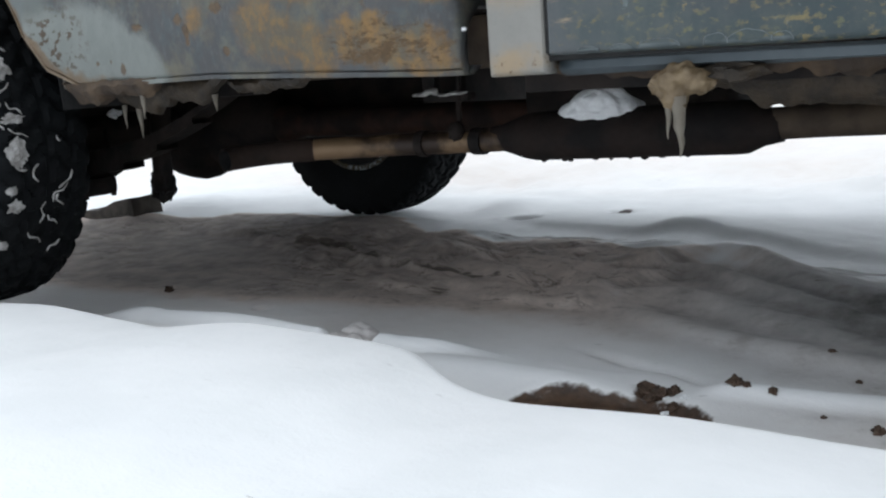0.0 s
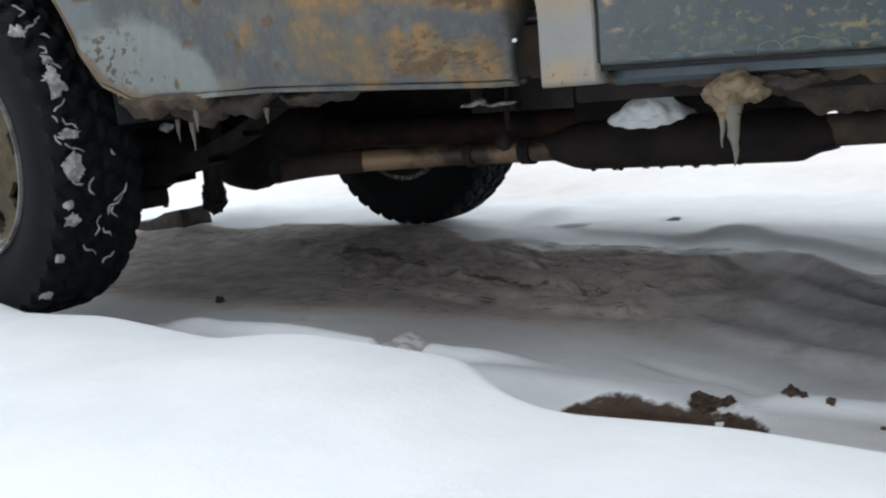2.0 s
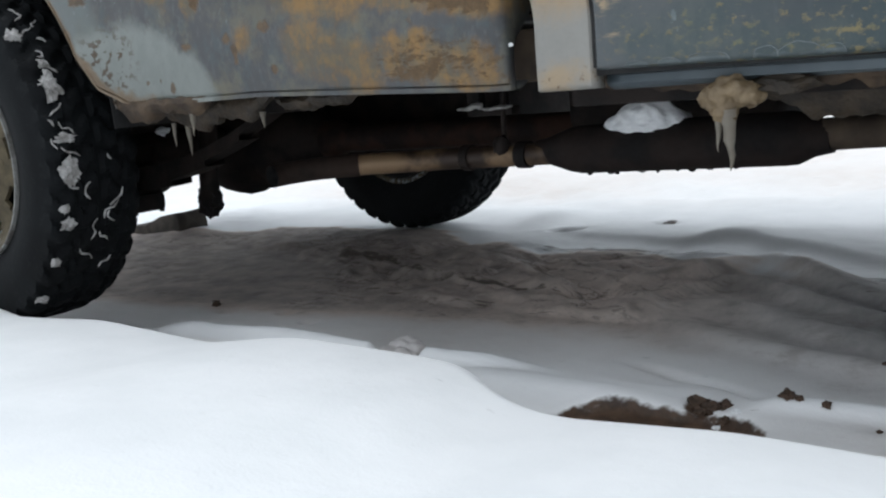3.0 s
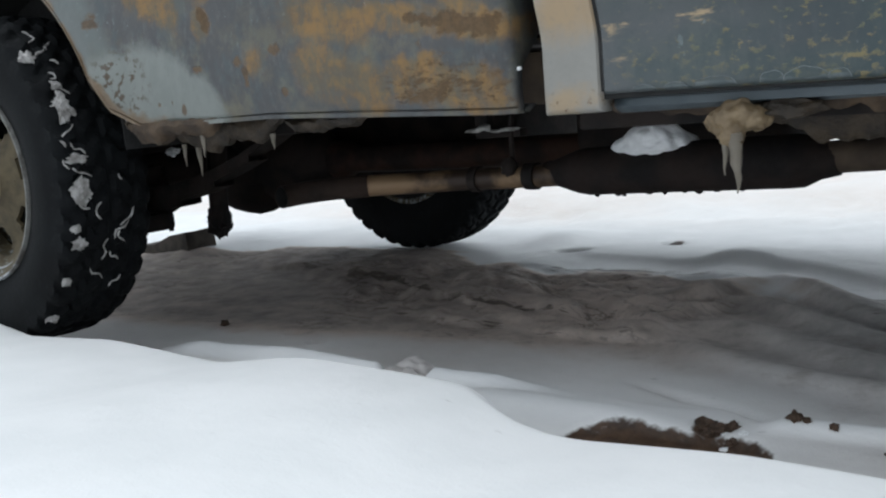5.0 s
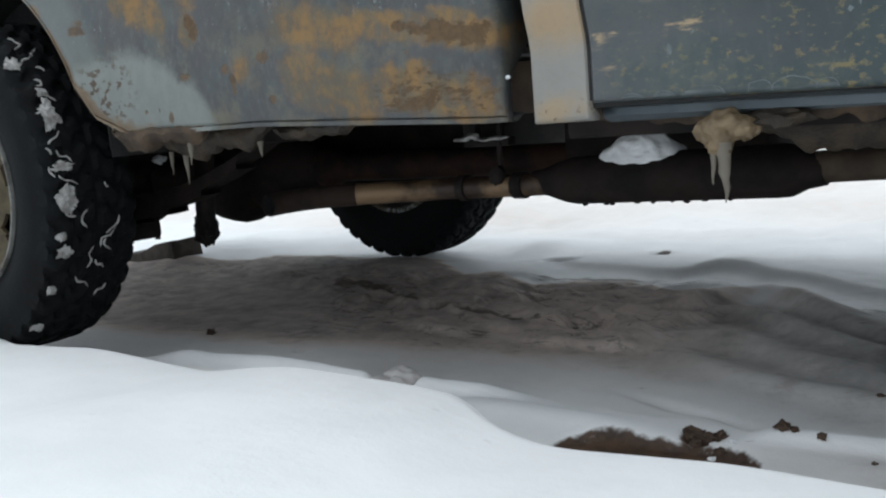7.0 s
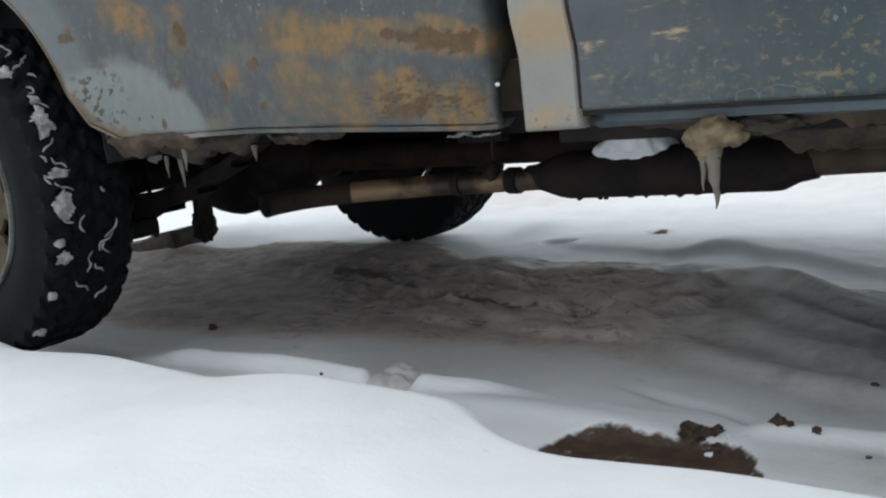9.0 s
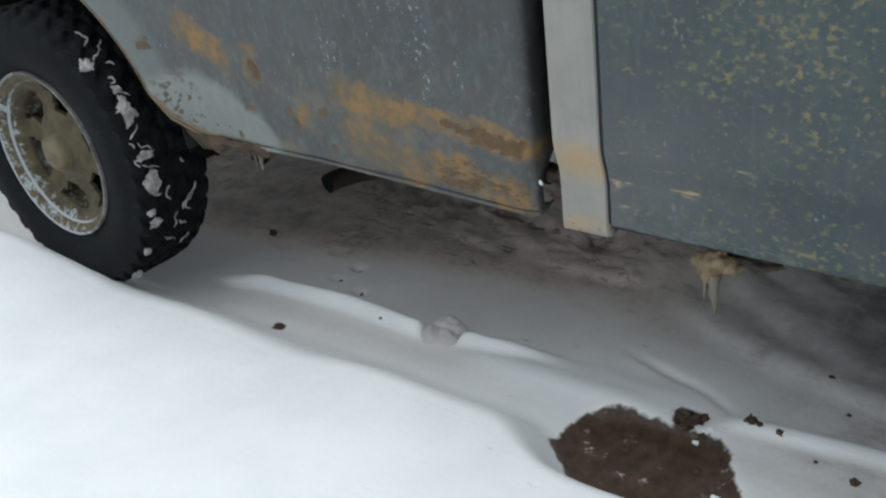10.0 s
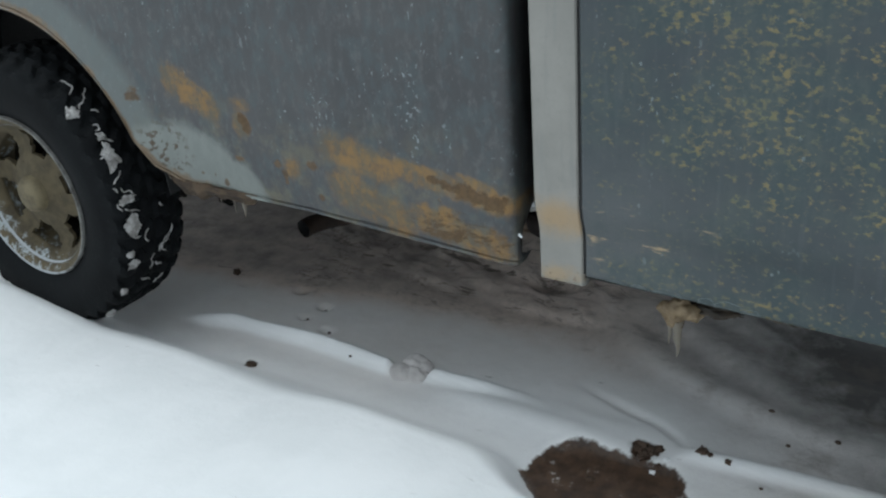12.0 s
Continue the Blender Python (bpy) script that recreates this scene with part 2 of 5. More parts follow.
def cab_paint():
    g = Nodes("weathered_cab_paint", 0.5)
    p = g.xyz()
    big, fine = g.noise(3.5, 5), g.noise(70, 4)
    mid = g.noise(20, 6, rough=0.65)
    streak = g.noise(8, 5, g.scaled(0.9, 1, 6))
    tall = g.noise(10, 4, g.scaled(6, 1, 0.6))
    c = g.mix(g.ramp(big, 0.35, 0.68), (0.031, 0.041, 0.048), (0.047, 0.055, 0.061))
    c = g.mix(g.math("MULTIPLY", g.ramp(tall, 0.5, 0.75), 0.3), c, (0.095, 0.107, 0.11))
    # worn grey near the rear lower corner
    c = g.mix(g.math("MULTIPLY", g.blob(0.14, 0.60, 0.16, 0.16, g.math("MULTIPLY_ADD", mid, 0.8, -0.4), 0.7), 0.6), c, (0.10, 0.106, 0.11))
    # yellow-green and ochre flaking, thicker away from the pillar and along the foot
    far = g.ramp(p[0], -0.1, 0.32)
    up = g.top(g.ramp(p[2], 0.70, 0.84), g.math("MULTIPLY", g.ramp(p[2], 0.66, 0.57), 0.85))
    dens = g.math("MULTIPLY", far, g.math("MULTIPLY_ADD", up, 0.5, 0.5))
    speck = g.noise(95, 3, g.scaled(0.85, 1, 1.2), 0.6)
    patch = g.noise(8, 4, g.scaled(0.8, 1, 1.2), 0.6)
    mask = g.math("ADD", speck, g.math("MULTIPLY_ADD", patch, 0.30, g.math("MULTIPLY", dens, 0.13)))
    mask = g.math("MULTIPLY", g.ramp(mask, 0.79, 0.93), g.math("MULTIPLY_ADD", g.ramp(g.noise(40, 4, rough=0.65), 0.36, 0.62), 0.7, 0.3))
    veil = g.math("MULTIPLY", g.ramp(g.math("ADD", patch, g.math("MULTIPLY", dens, 0.25)), 0.5, 0.85), 0.65)
    lichen = g.mix(g.ramp(g.noise(25, 4), 0.4, 0.65), (0.235, 0.185, 0.080), (0.150, 0.150, 0.080))
    lichen = g.mix(g.ramp(streak, 0.5, 0.7), lichen, (0.24, 0.18, 0.09))
    c = g.mix(veil, c, g.mix(g.ramp(g.noise(34, 5, g.scaled(1, 1, 0.7), 0.7), 0.4, 0.62), (0.030, 0.052, 0.055), (0.058, 0.076, 0.070)))
    c = g.mix(g.math("MULTIPLY", mask, g.math("MULTIPLY_ADD", far, 0.5, 0.22)), c, lichen)
    # scratched ochre and pale marks near the rear lower corner
    scuff = g.math("MULTIPLY", g.ramp(streak, 0.57, 0.66), g.ramp(g.noise(30, 5, g.scaled(0.8, 1, 2.2)), 0.5, 0.62))
    zone = g.blob(0.2, 0.64, 0.14, 0.07, g.math("MULTIPLY_ADD", mid, 1.0, -0.5), 0.5)
    c = g.mix(g.math("MULTIPLY", scuff, g.math("MULTIPLY", zone, 0.9)), c, (0.42, 0.31, 0.18))
    fleck = g.top(g.ramp(g.noise(90, 3, g.scaled(1.1, 1, 0.8)), 0.66, 0.71), g.ramp(g.noise(44, 3, g.scaled(1.3, 1, 0.6)), 0.71, 0.76))
    c = g.mix(g.math("MULTIPLY", fleck, g.math("MULTIPLY_ADD", g.ramp(g.noise(6, 2), 0.5, 0.62), 0.5, 0.04)), c, (0.22, 0.26, 0.27))
    c = g.mix(g.math("MULTIPLY", g.ramp(g.noise(120, 5, rough=0.7), 0.52, 0.75), 0.35), c, (0.03, 0.045, 0.05))
    h = g.math("ADD", g.math("MULTIPLY", mask, 0.35), g.math("MULTIPLY", fine, 0.35))
    return g.done(c, g.math("MULTIPLY_ADD", mask, 0.3, 0.42), g.math("ADD", h, g.math("MULTIPLY", big, 1.2)), 0.002, 0.6)


def pillar_paint():
    g = Nodes("pale_pillar_paint", 0.5)
    p = g.xyz()
    big, fine, mid = g.noise(5, 5), g.noise(80, 3), g.noise(24, 6, rough=0.65)
    streak = g.noise(12, 4, g.scaled(6, 1, 0.6))
    c = g.mix(g.ramp(big, 0.35, 0.65), (0.212, 0.206, 0.189), (0.268, 0.258, 0.236))
    c = g.mix(g.math("MULTIPLY", g.ramp(streak, 0.5, 0.75), 0.35), c, (0.16, 0.17, 0.17))
    wob = g.math("MULTIPLY_ADD", mid, 1.6, -0.8)
    c = g.mix(g.math("MULTIPLY", g.blob(0.05, 0.665, 0.05, 0.035, wob, 0.7), 0.75), c, (0.37, 0.25, 0.125))
    c = g.mix(g.math("MULTIPLY", g.blob(0.04, 0.545, 0.05, 0.025, g.math("MULTIPLY_ADD", mid, 2.4, -0.9), 0.6), 0.7), c, (0.34, 0.24, 0.13))
    c = g.mix(g.math("MULTIPLY", g.ramp(g.noise(110, 5, rough=0.7), 0.5, 0.75), 0.3), c, (0.15, 0.155, 0.15))
    spots = g.math("MULTIPLY", g.ramp(g.noise(85, 3), 0.60, 0.68), g.ramp(p[2], 0.575, 0.53))
    c = g.mix(spots, c, (0.13, 0.08, 0.04))
    return g.done(c, 0.5, g.math("ADD", g.math("MULTIPLY", big, 1.2), g.math("MULTIPLY", fine, 0.3)), 0.002, 0.6)


def ground_snow():
    g = Nodes("trodden_snow", 0.75)
    grain, lumps, big = g.noise(240, 3), g.noise(38, 5), g.noise(6, 5)
    soil_and_pits, dirt_shade, dark = g.attr("soil_and_pits"), g.attr("dirt_shade"), g.attr("dark")
    c = g.mix(g.ramp(big, 0.3, 0.7), (0.765, 0.775, 0.78), (0.825, 0.83, 0.835))
    # soiling together with the shade painted under the cab; past 1 it nears black
    d = g.math("MULTIPLY", dirt_shade, g.math("MULTIPLY_ADD", g.noise(14, 6, rough=0.65), 0.9, 0.55))
    # warmer to the left: brown soiling, and pinkish steam haze put into the colour
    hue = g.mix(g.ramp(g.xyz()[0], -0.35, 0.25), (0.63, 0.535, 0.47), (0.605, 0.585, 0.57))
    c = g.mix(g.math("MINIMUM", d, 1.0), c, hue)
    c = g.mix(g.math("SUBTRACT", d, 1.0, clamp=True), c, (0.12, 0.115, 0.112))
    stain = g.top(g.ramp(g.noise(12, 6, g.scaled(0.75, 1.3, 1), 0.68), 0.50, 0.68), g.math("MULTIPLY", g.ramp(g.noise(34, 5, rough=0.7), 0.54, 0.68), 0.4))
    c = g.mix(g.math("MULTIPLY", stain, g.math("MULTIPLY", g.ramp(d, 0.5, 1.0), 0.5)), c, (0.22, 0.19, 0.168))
    dk = g.ramp(g.math("ADD", dark, g.math("MULTIPLY_ADD", g.noise(22, 6, g.scaled(0.35, 2.2, 1), 0.68), 3.0, -1.75)), 0.25, 0.55)
    c = g.mix(g.math("MULTIPLY", dk, 0.85), c, (0.085, 0.068, 0.055))
    # cracks in the soiled crust
    vein = g.math("ABSOLUTE", g.math("SUBTRACT", g.noise(5.5, 5, g.scaled(1, 2.6, 1), 0.62), 0.5))
    vein = g.math("MULTIPLY", g.ramp(vein, 0.022, 0.004), g.math("MULTIPLY", g.math("MULTIPLY", g.ramp(d, 0.85, 1.2), g.ramp(g.xyz()[0], 0.05, -0.25)), g.ramp(g.noise(4, 3), 0.45, 0.6)))
    c = g.mix(g.math("MULTIPLY", vein, 0.6), c, (0.10, 0.08, 0.066))
    ragged = g.math("MULTIPLY_ADD", g.noise(30, 4, rough=0.6), 0.030, -0.015)
    s = g.ramp(g.math("ADD", soil_and_pits, ragged), -0.004, 0.004)
    crumbs = g.math("MULTIPLY", g.ramp(g.noise(26, 6, rough=0.72), 0.60, 0.70), 0.45)
    s = g.math("MULTIPLY", s, g.math("SUBTRACT", 1.0, crumbs))
    earth = g.mix(g.ramp(g.noise(30, 6, rough=0.7), 0.35, 0.65), (0.040, 0.024, 0.016), (0.095, 0.058, 0.036))
    c = g.mix(s, c, earth)
    h = g.math("ADD", g.math("MULTIPLY", lumps, 0.55), g.math("MULTIPLY", grain, 0.2))
    h = g.math("SUBTRACT", h, g.math("MULTIPLY", vein, 1.2))
    h = g.math("ADD", h, g.math("MULTIPLY", g.noise(60, 5, rough=0.7), g.math("MULTIPLY_ADD", s, 1.0, g.math("MULTIPLY", g.math("MINIMUM", dirt_shade, 1.3), 0.9))))
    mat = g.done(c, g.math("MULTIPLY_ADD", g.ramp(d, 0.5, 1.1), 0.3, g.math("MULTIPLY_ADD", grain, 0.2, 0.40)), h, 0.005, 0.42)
    g.bsdf.inputs["Subsurface Weight"].default_value = 0.0
    return mat


def frosted():
    g = Nodes("grey_frosted_ice", 0.35)
    n = g.noise(45, 5)
    g.bsdf.inputs["Transmission Weight"].default_value = 0.25
    g.bsdf.inputs["IOR"].default_value = 1.31
    return g.done(g.mix(n, (0.58, 0.545, 0.53), (0.76, 0.73, 0.715)), 0.4, n, 0.002)


def dirty_ice():
    g = Nodes("mud_stained_ice", 0.3)
    n = g.noise(50, 4)
    g.bsdf.inputs["Transmission Weight"].default_value = 0.35
    g.bsdf.inputs["IOR"].default_value = 1.31
    return g.done(g.mix(n, (0.15, 0.125, 0.092), (0.32, 0.29, 0.245)), 0.35, n, 0.002)


def rim_mud():
    g = Nodes("mud_coated_rim", 0.75)
    p = g.xyz()
    n, f = g.noise(22, 6, rough=0.65), g.noise(90, 4)
    c = g.mix(g.ramp(n, 0.35, 0.65), (0.050, 0.038, 0.02), (0.095, 0.075, 0.04))
    c = g.mix(g.math("MULTIPLY", g.ramp(g.noise(55, 5), 0.58, 0.7), 0.6), c, (0.05, 0.037, 0.023))
    rr = g.math("SQRT", g.math("ADD", g.math("MULTIPLY", p[0], p[0]), g.math("MULTIPLY", p[2], p[2])))
    side = g.ramp(g.math("ADD", g.math("MULTIPLY", p[2], -1.0), g.math("MULTIPLY", p[0], -1.6)), -0.2, 0.2)
    frost = g.math("ADD", g.math("MULTIPLY", g.ramp(rr, 0.15, 0.185), g.math("MULTIPLY_ADD", side, 0.28, 0.0)), g.noise(50, 6, rough=0.75))
    c = g.mix(g.math("MULTIPLY", g.ramp(frost, 0.75, 0.9), 0.85), c, (0.38, 0.42, 0.44))
    return g.done(c, 0.8, g.math("ADD", n, g.math("MULTIPLY", f, 0.5)), 0.003)


def rim_lip():
    g = Nodes("frosted_rim_lip", 0.6)
    p = g.xyz()
    n, f = g.noise(18, 6, rough=0.7), g.noise(70, 4)
    c = g.mix(g.ramp(n, 0.4, 0.6), (0.07, 0.065, 0.058), (0.18, 0.18, 0.17))
    low = g.ramp(g.math("ADD", g.math("MULTIPLY", p[2], -1.2), g.math("MULTIPLY", p[0], -1.8)), -0.25, 0.3)
    frost = g.ramp(g.math("ADD", g.math("MULTIPLY", low, 0.42), g.noise(42, 6, rough=0.75)), 0.68, 0.82)
    c = g.mix(frost, c, (0.32, 0.34, 0.355))
    return g.done(c, 0.65, g.math("ADD", n, g.math("MULTIPLY", f, 0.5)), 0.003)


def rubber():
    g = Nodes("dusty_tyre_rubber", 0.75)
    g.bsdf.inputs["Specular IOR Level"].default_value = 0.18
    n, f = g.noise(7, 6), g.noise(80, 4)
    c = g.mix(g.ramp(n, 0.35, 0.7), (0.0013, 0.0018, 0.0024), (0.0036, 0.0048, 0.0058))
    c = g.mix(g.math("MULTIPLY", g.ramp(f, 0.55, 0.75), 0.25), c, (0.022, 0.024, 0.025))
    return g.done(c, 0.8, f, 0.0015)


BED, CAB, PILLAR = bed_paint(), cab_paint(), pillar_paint()
DIRTY_ICE = dirty_ice()
SNOW_GROUND, RIM, LIP, RUBBER = ground_snow(), rim_mud(), rim_lip(), rubber()
SNOW = simple("packed_snow", (0.74, 0.75, 0.76), (0.84, 0.85, 0.86), 60, 0.8, 0, 0.004)
FROSTED = frosted()
DIRTY_SNOW = simple("dirty_snow", (0.20, 0.19, 0.18), (0.44, 0.43, 0.42), 40, 0.8, 0, 0.004)
MUD_ICE = simple("frozen_mud_and_ice", (0.10, 0.068, 0.034), (0.225, 0.165, 0.095), 30, 0.55, 0, 0.006)
CRUST = simple("olive_mud_crust", (0.015, 0.010, 0.005), (0.046, 0.031, 0.017), 34, 0.6, 0, 0.012)
SILL_MUD = simple("brown_sill_mud", (0.024, 0.014, 0.007), (0.074, 0.047, 0.025), 22, 0.75, 0, 0.006)
EARTH = simple("frozen_earth", (0.045, 0.03, 0.02), (0.10, 0.065, 0.045), 40, 0.9, 0, 0.005)
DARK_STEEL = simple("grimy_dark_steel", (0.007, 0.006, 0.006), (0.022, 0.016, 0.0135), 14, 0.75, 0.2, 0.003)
CAP = simple("tan_mud_film", (0.085, 0.067, 0.036), (0.145, 0.118, 0.066), 30, 0.7, 0, 0.002)
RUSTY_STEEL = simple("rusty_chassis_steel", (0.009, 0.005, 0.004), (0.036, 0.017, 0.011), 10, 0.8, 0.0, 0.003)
RAIL_MUD = simple("mud_coated_rail_steel", (0.030, 0.020, 0.013), (0.075, 0.053, 0.034), 12, 0.85, 0.0, 0.003)
PIPE_STEEL = simple("brown_stained_pipe_steel", (0.03, 0.018, 0.012), (0.20, 0.13, 0.072), 9, 0.5, 0.35, 0.002, 0.42, 0.62)
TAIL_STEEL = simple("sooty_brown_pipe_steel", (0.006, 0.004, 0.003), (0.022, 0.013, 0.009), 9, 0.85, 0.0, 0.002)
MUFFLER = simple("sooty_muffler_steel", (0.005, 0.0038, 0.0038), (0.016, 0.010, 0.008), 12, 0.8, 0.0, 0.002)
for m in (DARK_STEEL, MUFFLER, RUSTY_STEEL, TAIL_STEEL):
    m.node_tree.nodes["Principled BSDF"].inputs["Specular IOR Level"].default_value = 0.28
SILL = simple("blue_grey_sill_paint", (0.05, 0.067, 0.08), (0.085, 0.105, 0.118), 9, 0.5, 0, 0.002)
FRINGE = simple("thin_grey_ice", (0.070, 0.088, 0.092), (0.115, 0.134, 0.138), 60, 0.5, 0, 0.002)
FRINGE_RIM = simple("pale_frost", (0.085, 0.102, 0.106), (0.145, 0.163, 0.168), 70, 0.6, 0, 0.002)
# near black for recesses, with the shade inside them put into the colour
BLACK = simple("black_recess_shade", (0.003, 0.003, 0.0032), (0.007, 0.007, 0.007), 20, 0.9, 0, 0.003)
SEAM = simple("black_door_seal", (0.008, 0.008, 0.008), (0.015, 0.015, 0.015), 30, 0.8)
WOOD = simple("wet_grey_timber", (0.03, 0.025, 0.02), (0.07, 0.058, 0.047), 18, 0.85, 0, 0.004)
GLASS = Nodes("tinted_window_glass", 0.05)
GLASS.bsdf.inputs["Transmission Weight"].default_value = 1.0
GLASS = GLASS.done((0.25, 0.28, 0.28))


# ---- mesh helpers ----
def mesh_from(name, bm, material, smooth=True):
    bmesh.ops.recalc_face_normals(bm, faces=bm.faces)
    me = bpy.data.meshes.new(name)
    bm.to_mesh(me)
    bm.free()
    me.materials.append(material)
    if smooth:
        me.shade_smooth()
        me.set_sharp_from_angle(angle=radians(40))
    return me


def part(name, bm, material, parent=None, label="", smooth=True):
    ob = new(name, mesh_from(name, bm, material, smooth))
    if parent:
        ob.parent = parent
        ob.matrix_parent_inverse = parent.matrix_world.inverted()
    return tagged(ob, label)


def box(bm, lo, hi, bevel=0.0):
    c = [(a + b) / 2 for a, b in zip(lo, hi)]
    s = [b - a for a, b in zip(lo, hi)]
    r = bmesh.ops.create_cube(bm, size=1.0, matrix=Matrix.LocRotScale(c, None, s))
    if bevel:
        edges = list({e for v in r["verts"] for e in v.link_edges})
        bmesh.ops.bevel(bm, geom=edges, offset=bevel, segments=2, affect="EDGES", profile=0.6)
    return bm


def tube(bm, pts, radii, seg=16, cap=True):
    """A swept tube through pts, with a radius at each."""
    pts = [Vector(p) for p in pts]
    rings, side = [], None
    for i, p in enumerate(pts):
        d = (pts[min(i + 1, len(pts) - 1)] - pts[max(i - 1, 0)]).normalized()
        if side is None:
            side = d.orthogonal().normalized()
        side = (side - d * side.dot(d)).normalized()
        up = d.cross(side)
        r = radii[i] if isinstance(radii, (list, tuple)) else radii
        rings.append([bm.verts.new(p + (side * math.cos(a) + up * math.sin(a)) * r) for a in (2 * math.pi * k / seg for k in range(seg))])
    for a, b in zip(rings, rings[1:]):
        for k in range(seg):
            bm.faces.new((a[k], a[(k + 1) % seg], b[(k + 1) % seg], b[k]))
    if cap:
        bm.faces.new(rings[0][::-1])
        bm.faces.new(rings[-1])
    return bm


def arc(points, n=8):
    """A smooth line through the points (Catmull-Rom)."""
    pts = [Vector(p) for p in points]
    out = []
    for i in range(len(pts) - 1):
        p0, p1, p2, p3 = pts[max(i - 1, 0)], pts[i], pts[i + 1], pts[min(i + 2, len(pts) - 1)]
        for k in range(n):
            t = k / n
            out.append(0.5 * (2 * p1 + (p2 - p0) * t + (2 * p0 - 5 * p1 + 4 * p2 - p3) * t * t + (3 * p1 - p0 - 3 * p2 + p3) * t**3))
    return out + [pts[-1]]


def lump(bm, centre, radii, seed=0, amp=0.3, freq=2.0, sub=3):
    """A lumpy pebble-like body."""
    r = bmesh.ops.create_icosphere(bm, subdivisions=sub, radius=1.0)
    off = Vector((seed * 3.7, seed * 1.3, seed * 5.1))
    for v in r["verts"]:
        d = v.co.normalized()
        k = 1 + amp * noise.noise(d * freq + off) + amp * 0.5 * noise.noise(d * freq * 2.7 + off) + amp * 0.25 * noise.noise(d * freq * 6 + off)
        v.co = Vector(centre) + Vector((d.x * radii[0], d.y * radii[1], d.z * radii[2])) * k
    return bm


def icicle(bm, top, length, r, lean=0.0, seed=0):
    n = 9
    pts, rad = [], []
    for i in range(n):
        t = i / (n - 1)
        w = 0.06 * length * noise.noise(Vector((seed * 2.1, t * 3, 0)))
        pts.append((top[0] + lean * t + w * t, top[1] + w * 0.5, top[2] - length * t))
        rad.append(max(0.0008, r * (1 - t) ** 0.75 * (1 + 0.22 * noise.noise(Vector((t * 9, seed, 1))))))
    return tube(bm, pts, rad, 10)


def revolve(bm, profile, seg, closed=False):
    """Turns (y, r) pairs round the y axis."""
    rings = [[bm.verts.new((r * math.cos(a), y, r * math.sin(a))) for a in (2 * math.pi * k / seg for k in range(seg))] for y, r in profile]
    pairs = list(zip(rings, rings[1:])) + ([(rings[-1], rings[0])] if closed else [])
    for a, b in pairs:
        for k in range(seg):
            bm.faces.new((a[k], a[(k + 1) % seg], b[(k + 1) % seg], b[k]))
    return rings


def sheet(bm, grid):
    """Faces over rows of points."""
    rows = [[bm.verts.new(p) for p in row] for row in grid]
    for a, b in zip(rows, rows[1:]):
        for k in range(len(a) - 1):
            bm.faces.new((a[k], a[k + 1], b[k + 1], b[k]))
    return rows


# ---- the ground ----
def flow(x, xs, vs, wide=0.05):
    """A soft line through knots."""
    return sum(np.interp(x + d, xs, vs) for d in (-wide, -0.5 * wide, 0.0, 0.5 * wide, wide)) / 5


def drift(x, y, xs, ys, hs, near, far, seed):
    """A wind-shaped ridge along a line of knots: steep on the near side, long on the far side."""
    u = y - flow(x, xs, ys, 0.03) - 0.014 * fbm(x * 4, y * 4, seed, 2)
    return flow(x, xs, hs, 0.04) * np.where(u < 0, np.exp(-((u / near) ** 2)), np.exp(-((u / far) ** 2)))


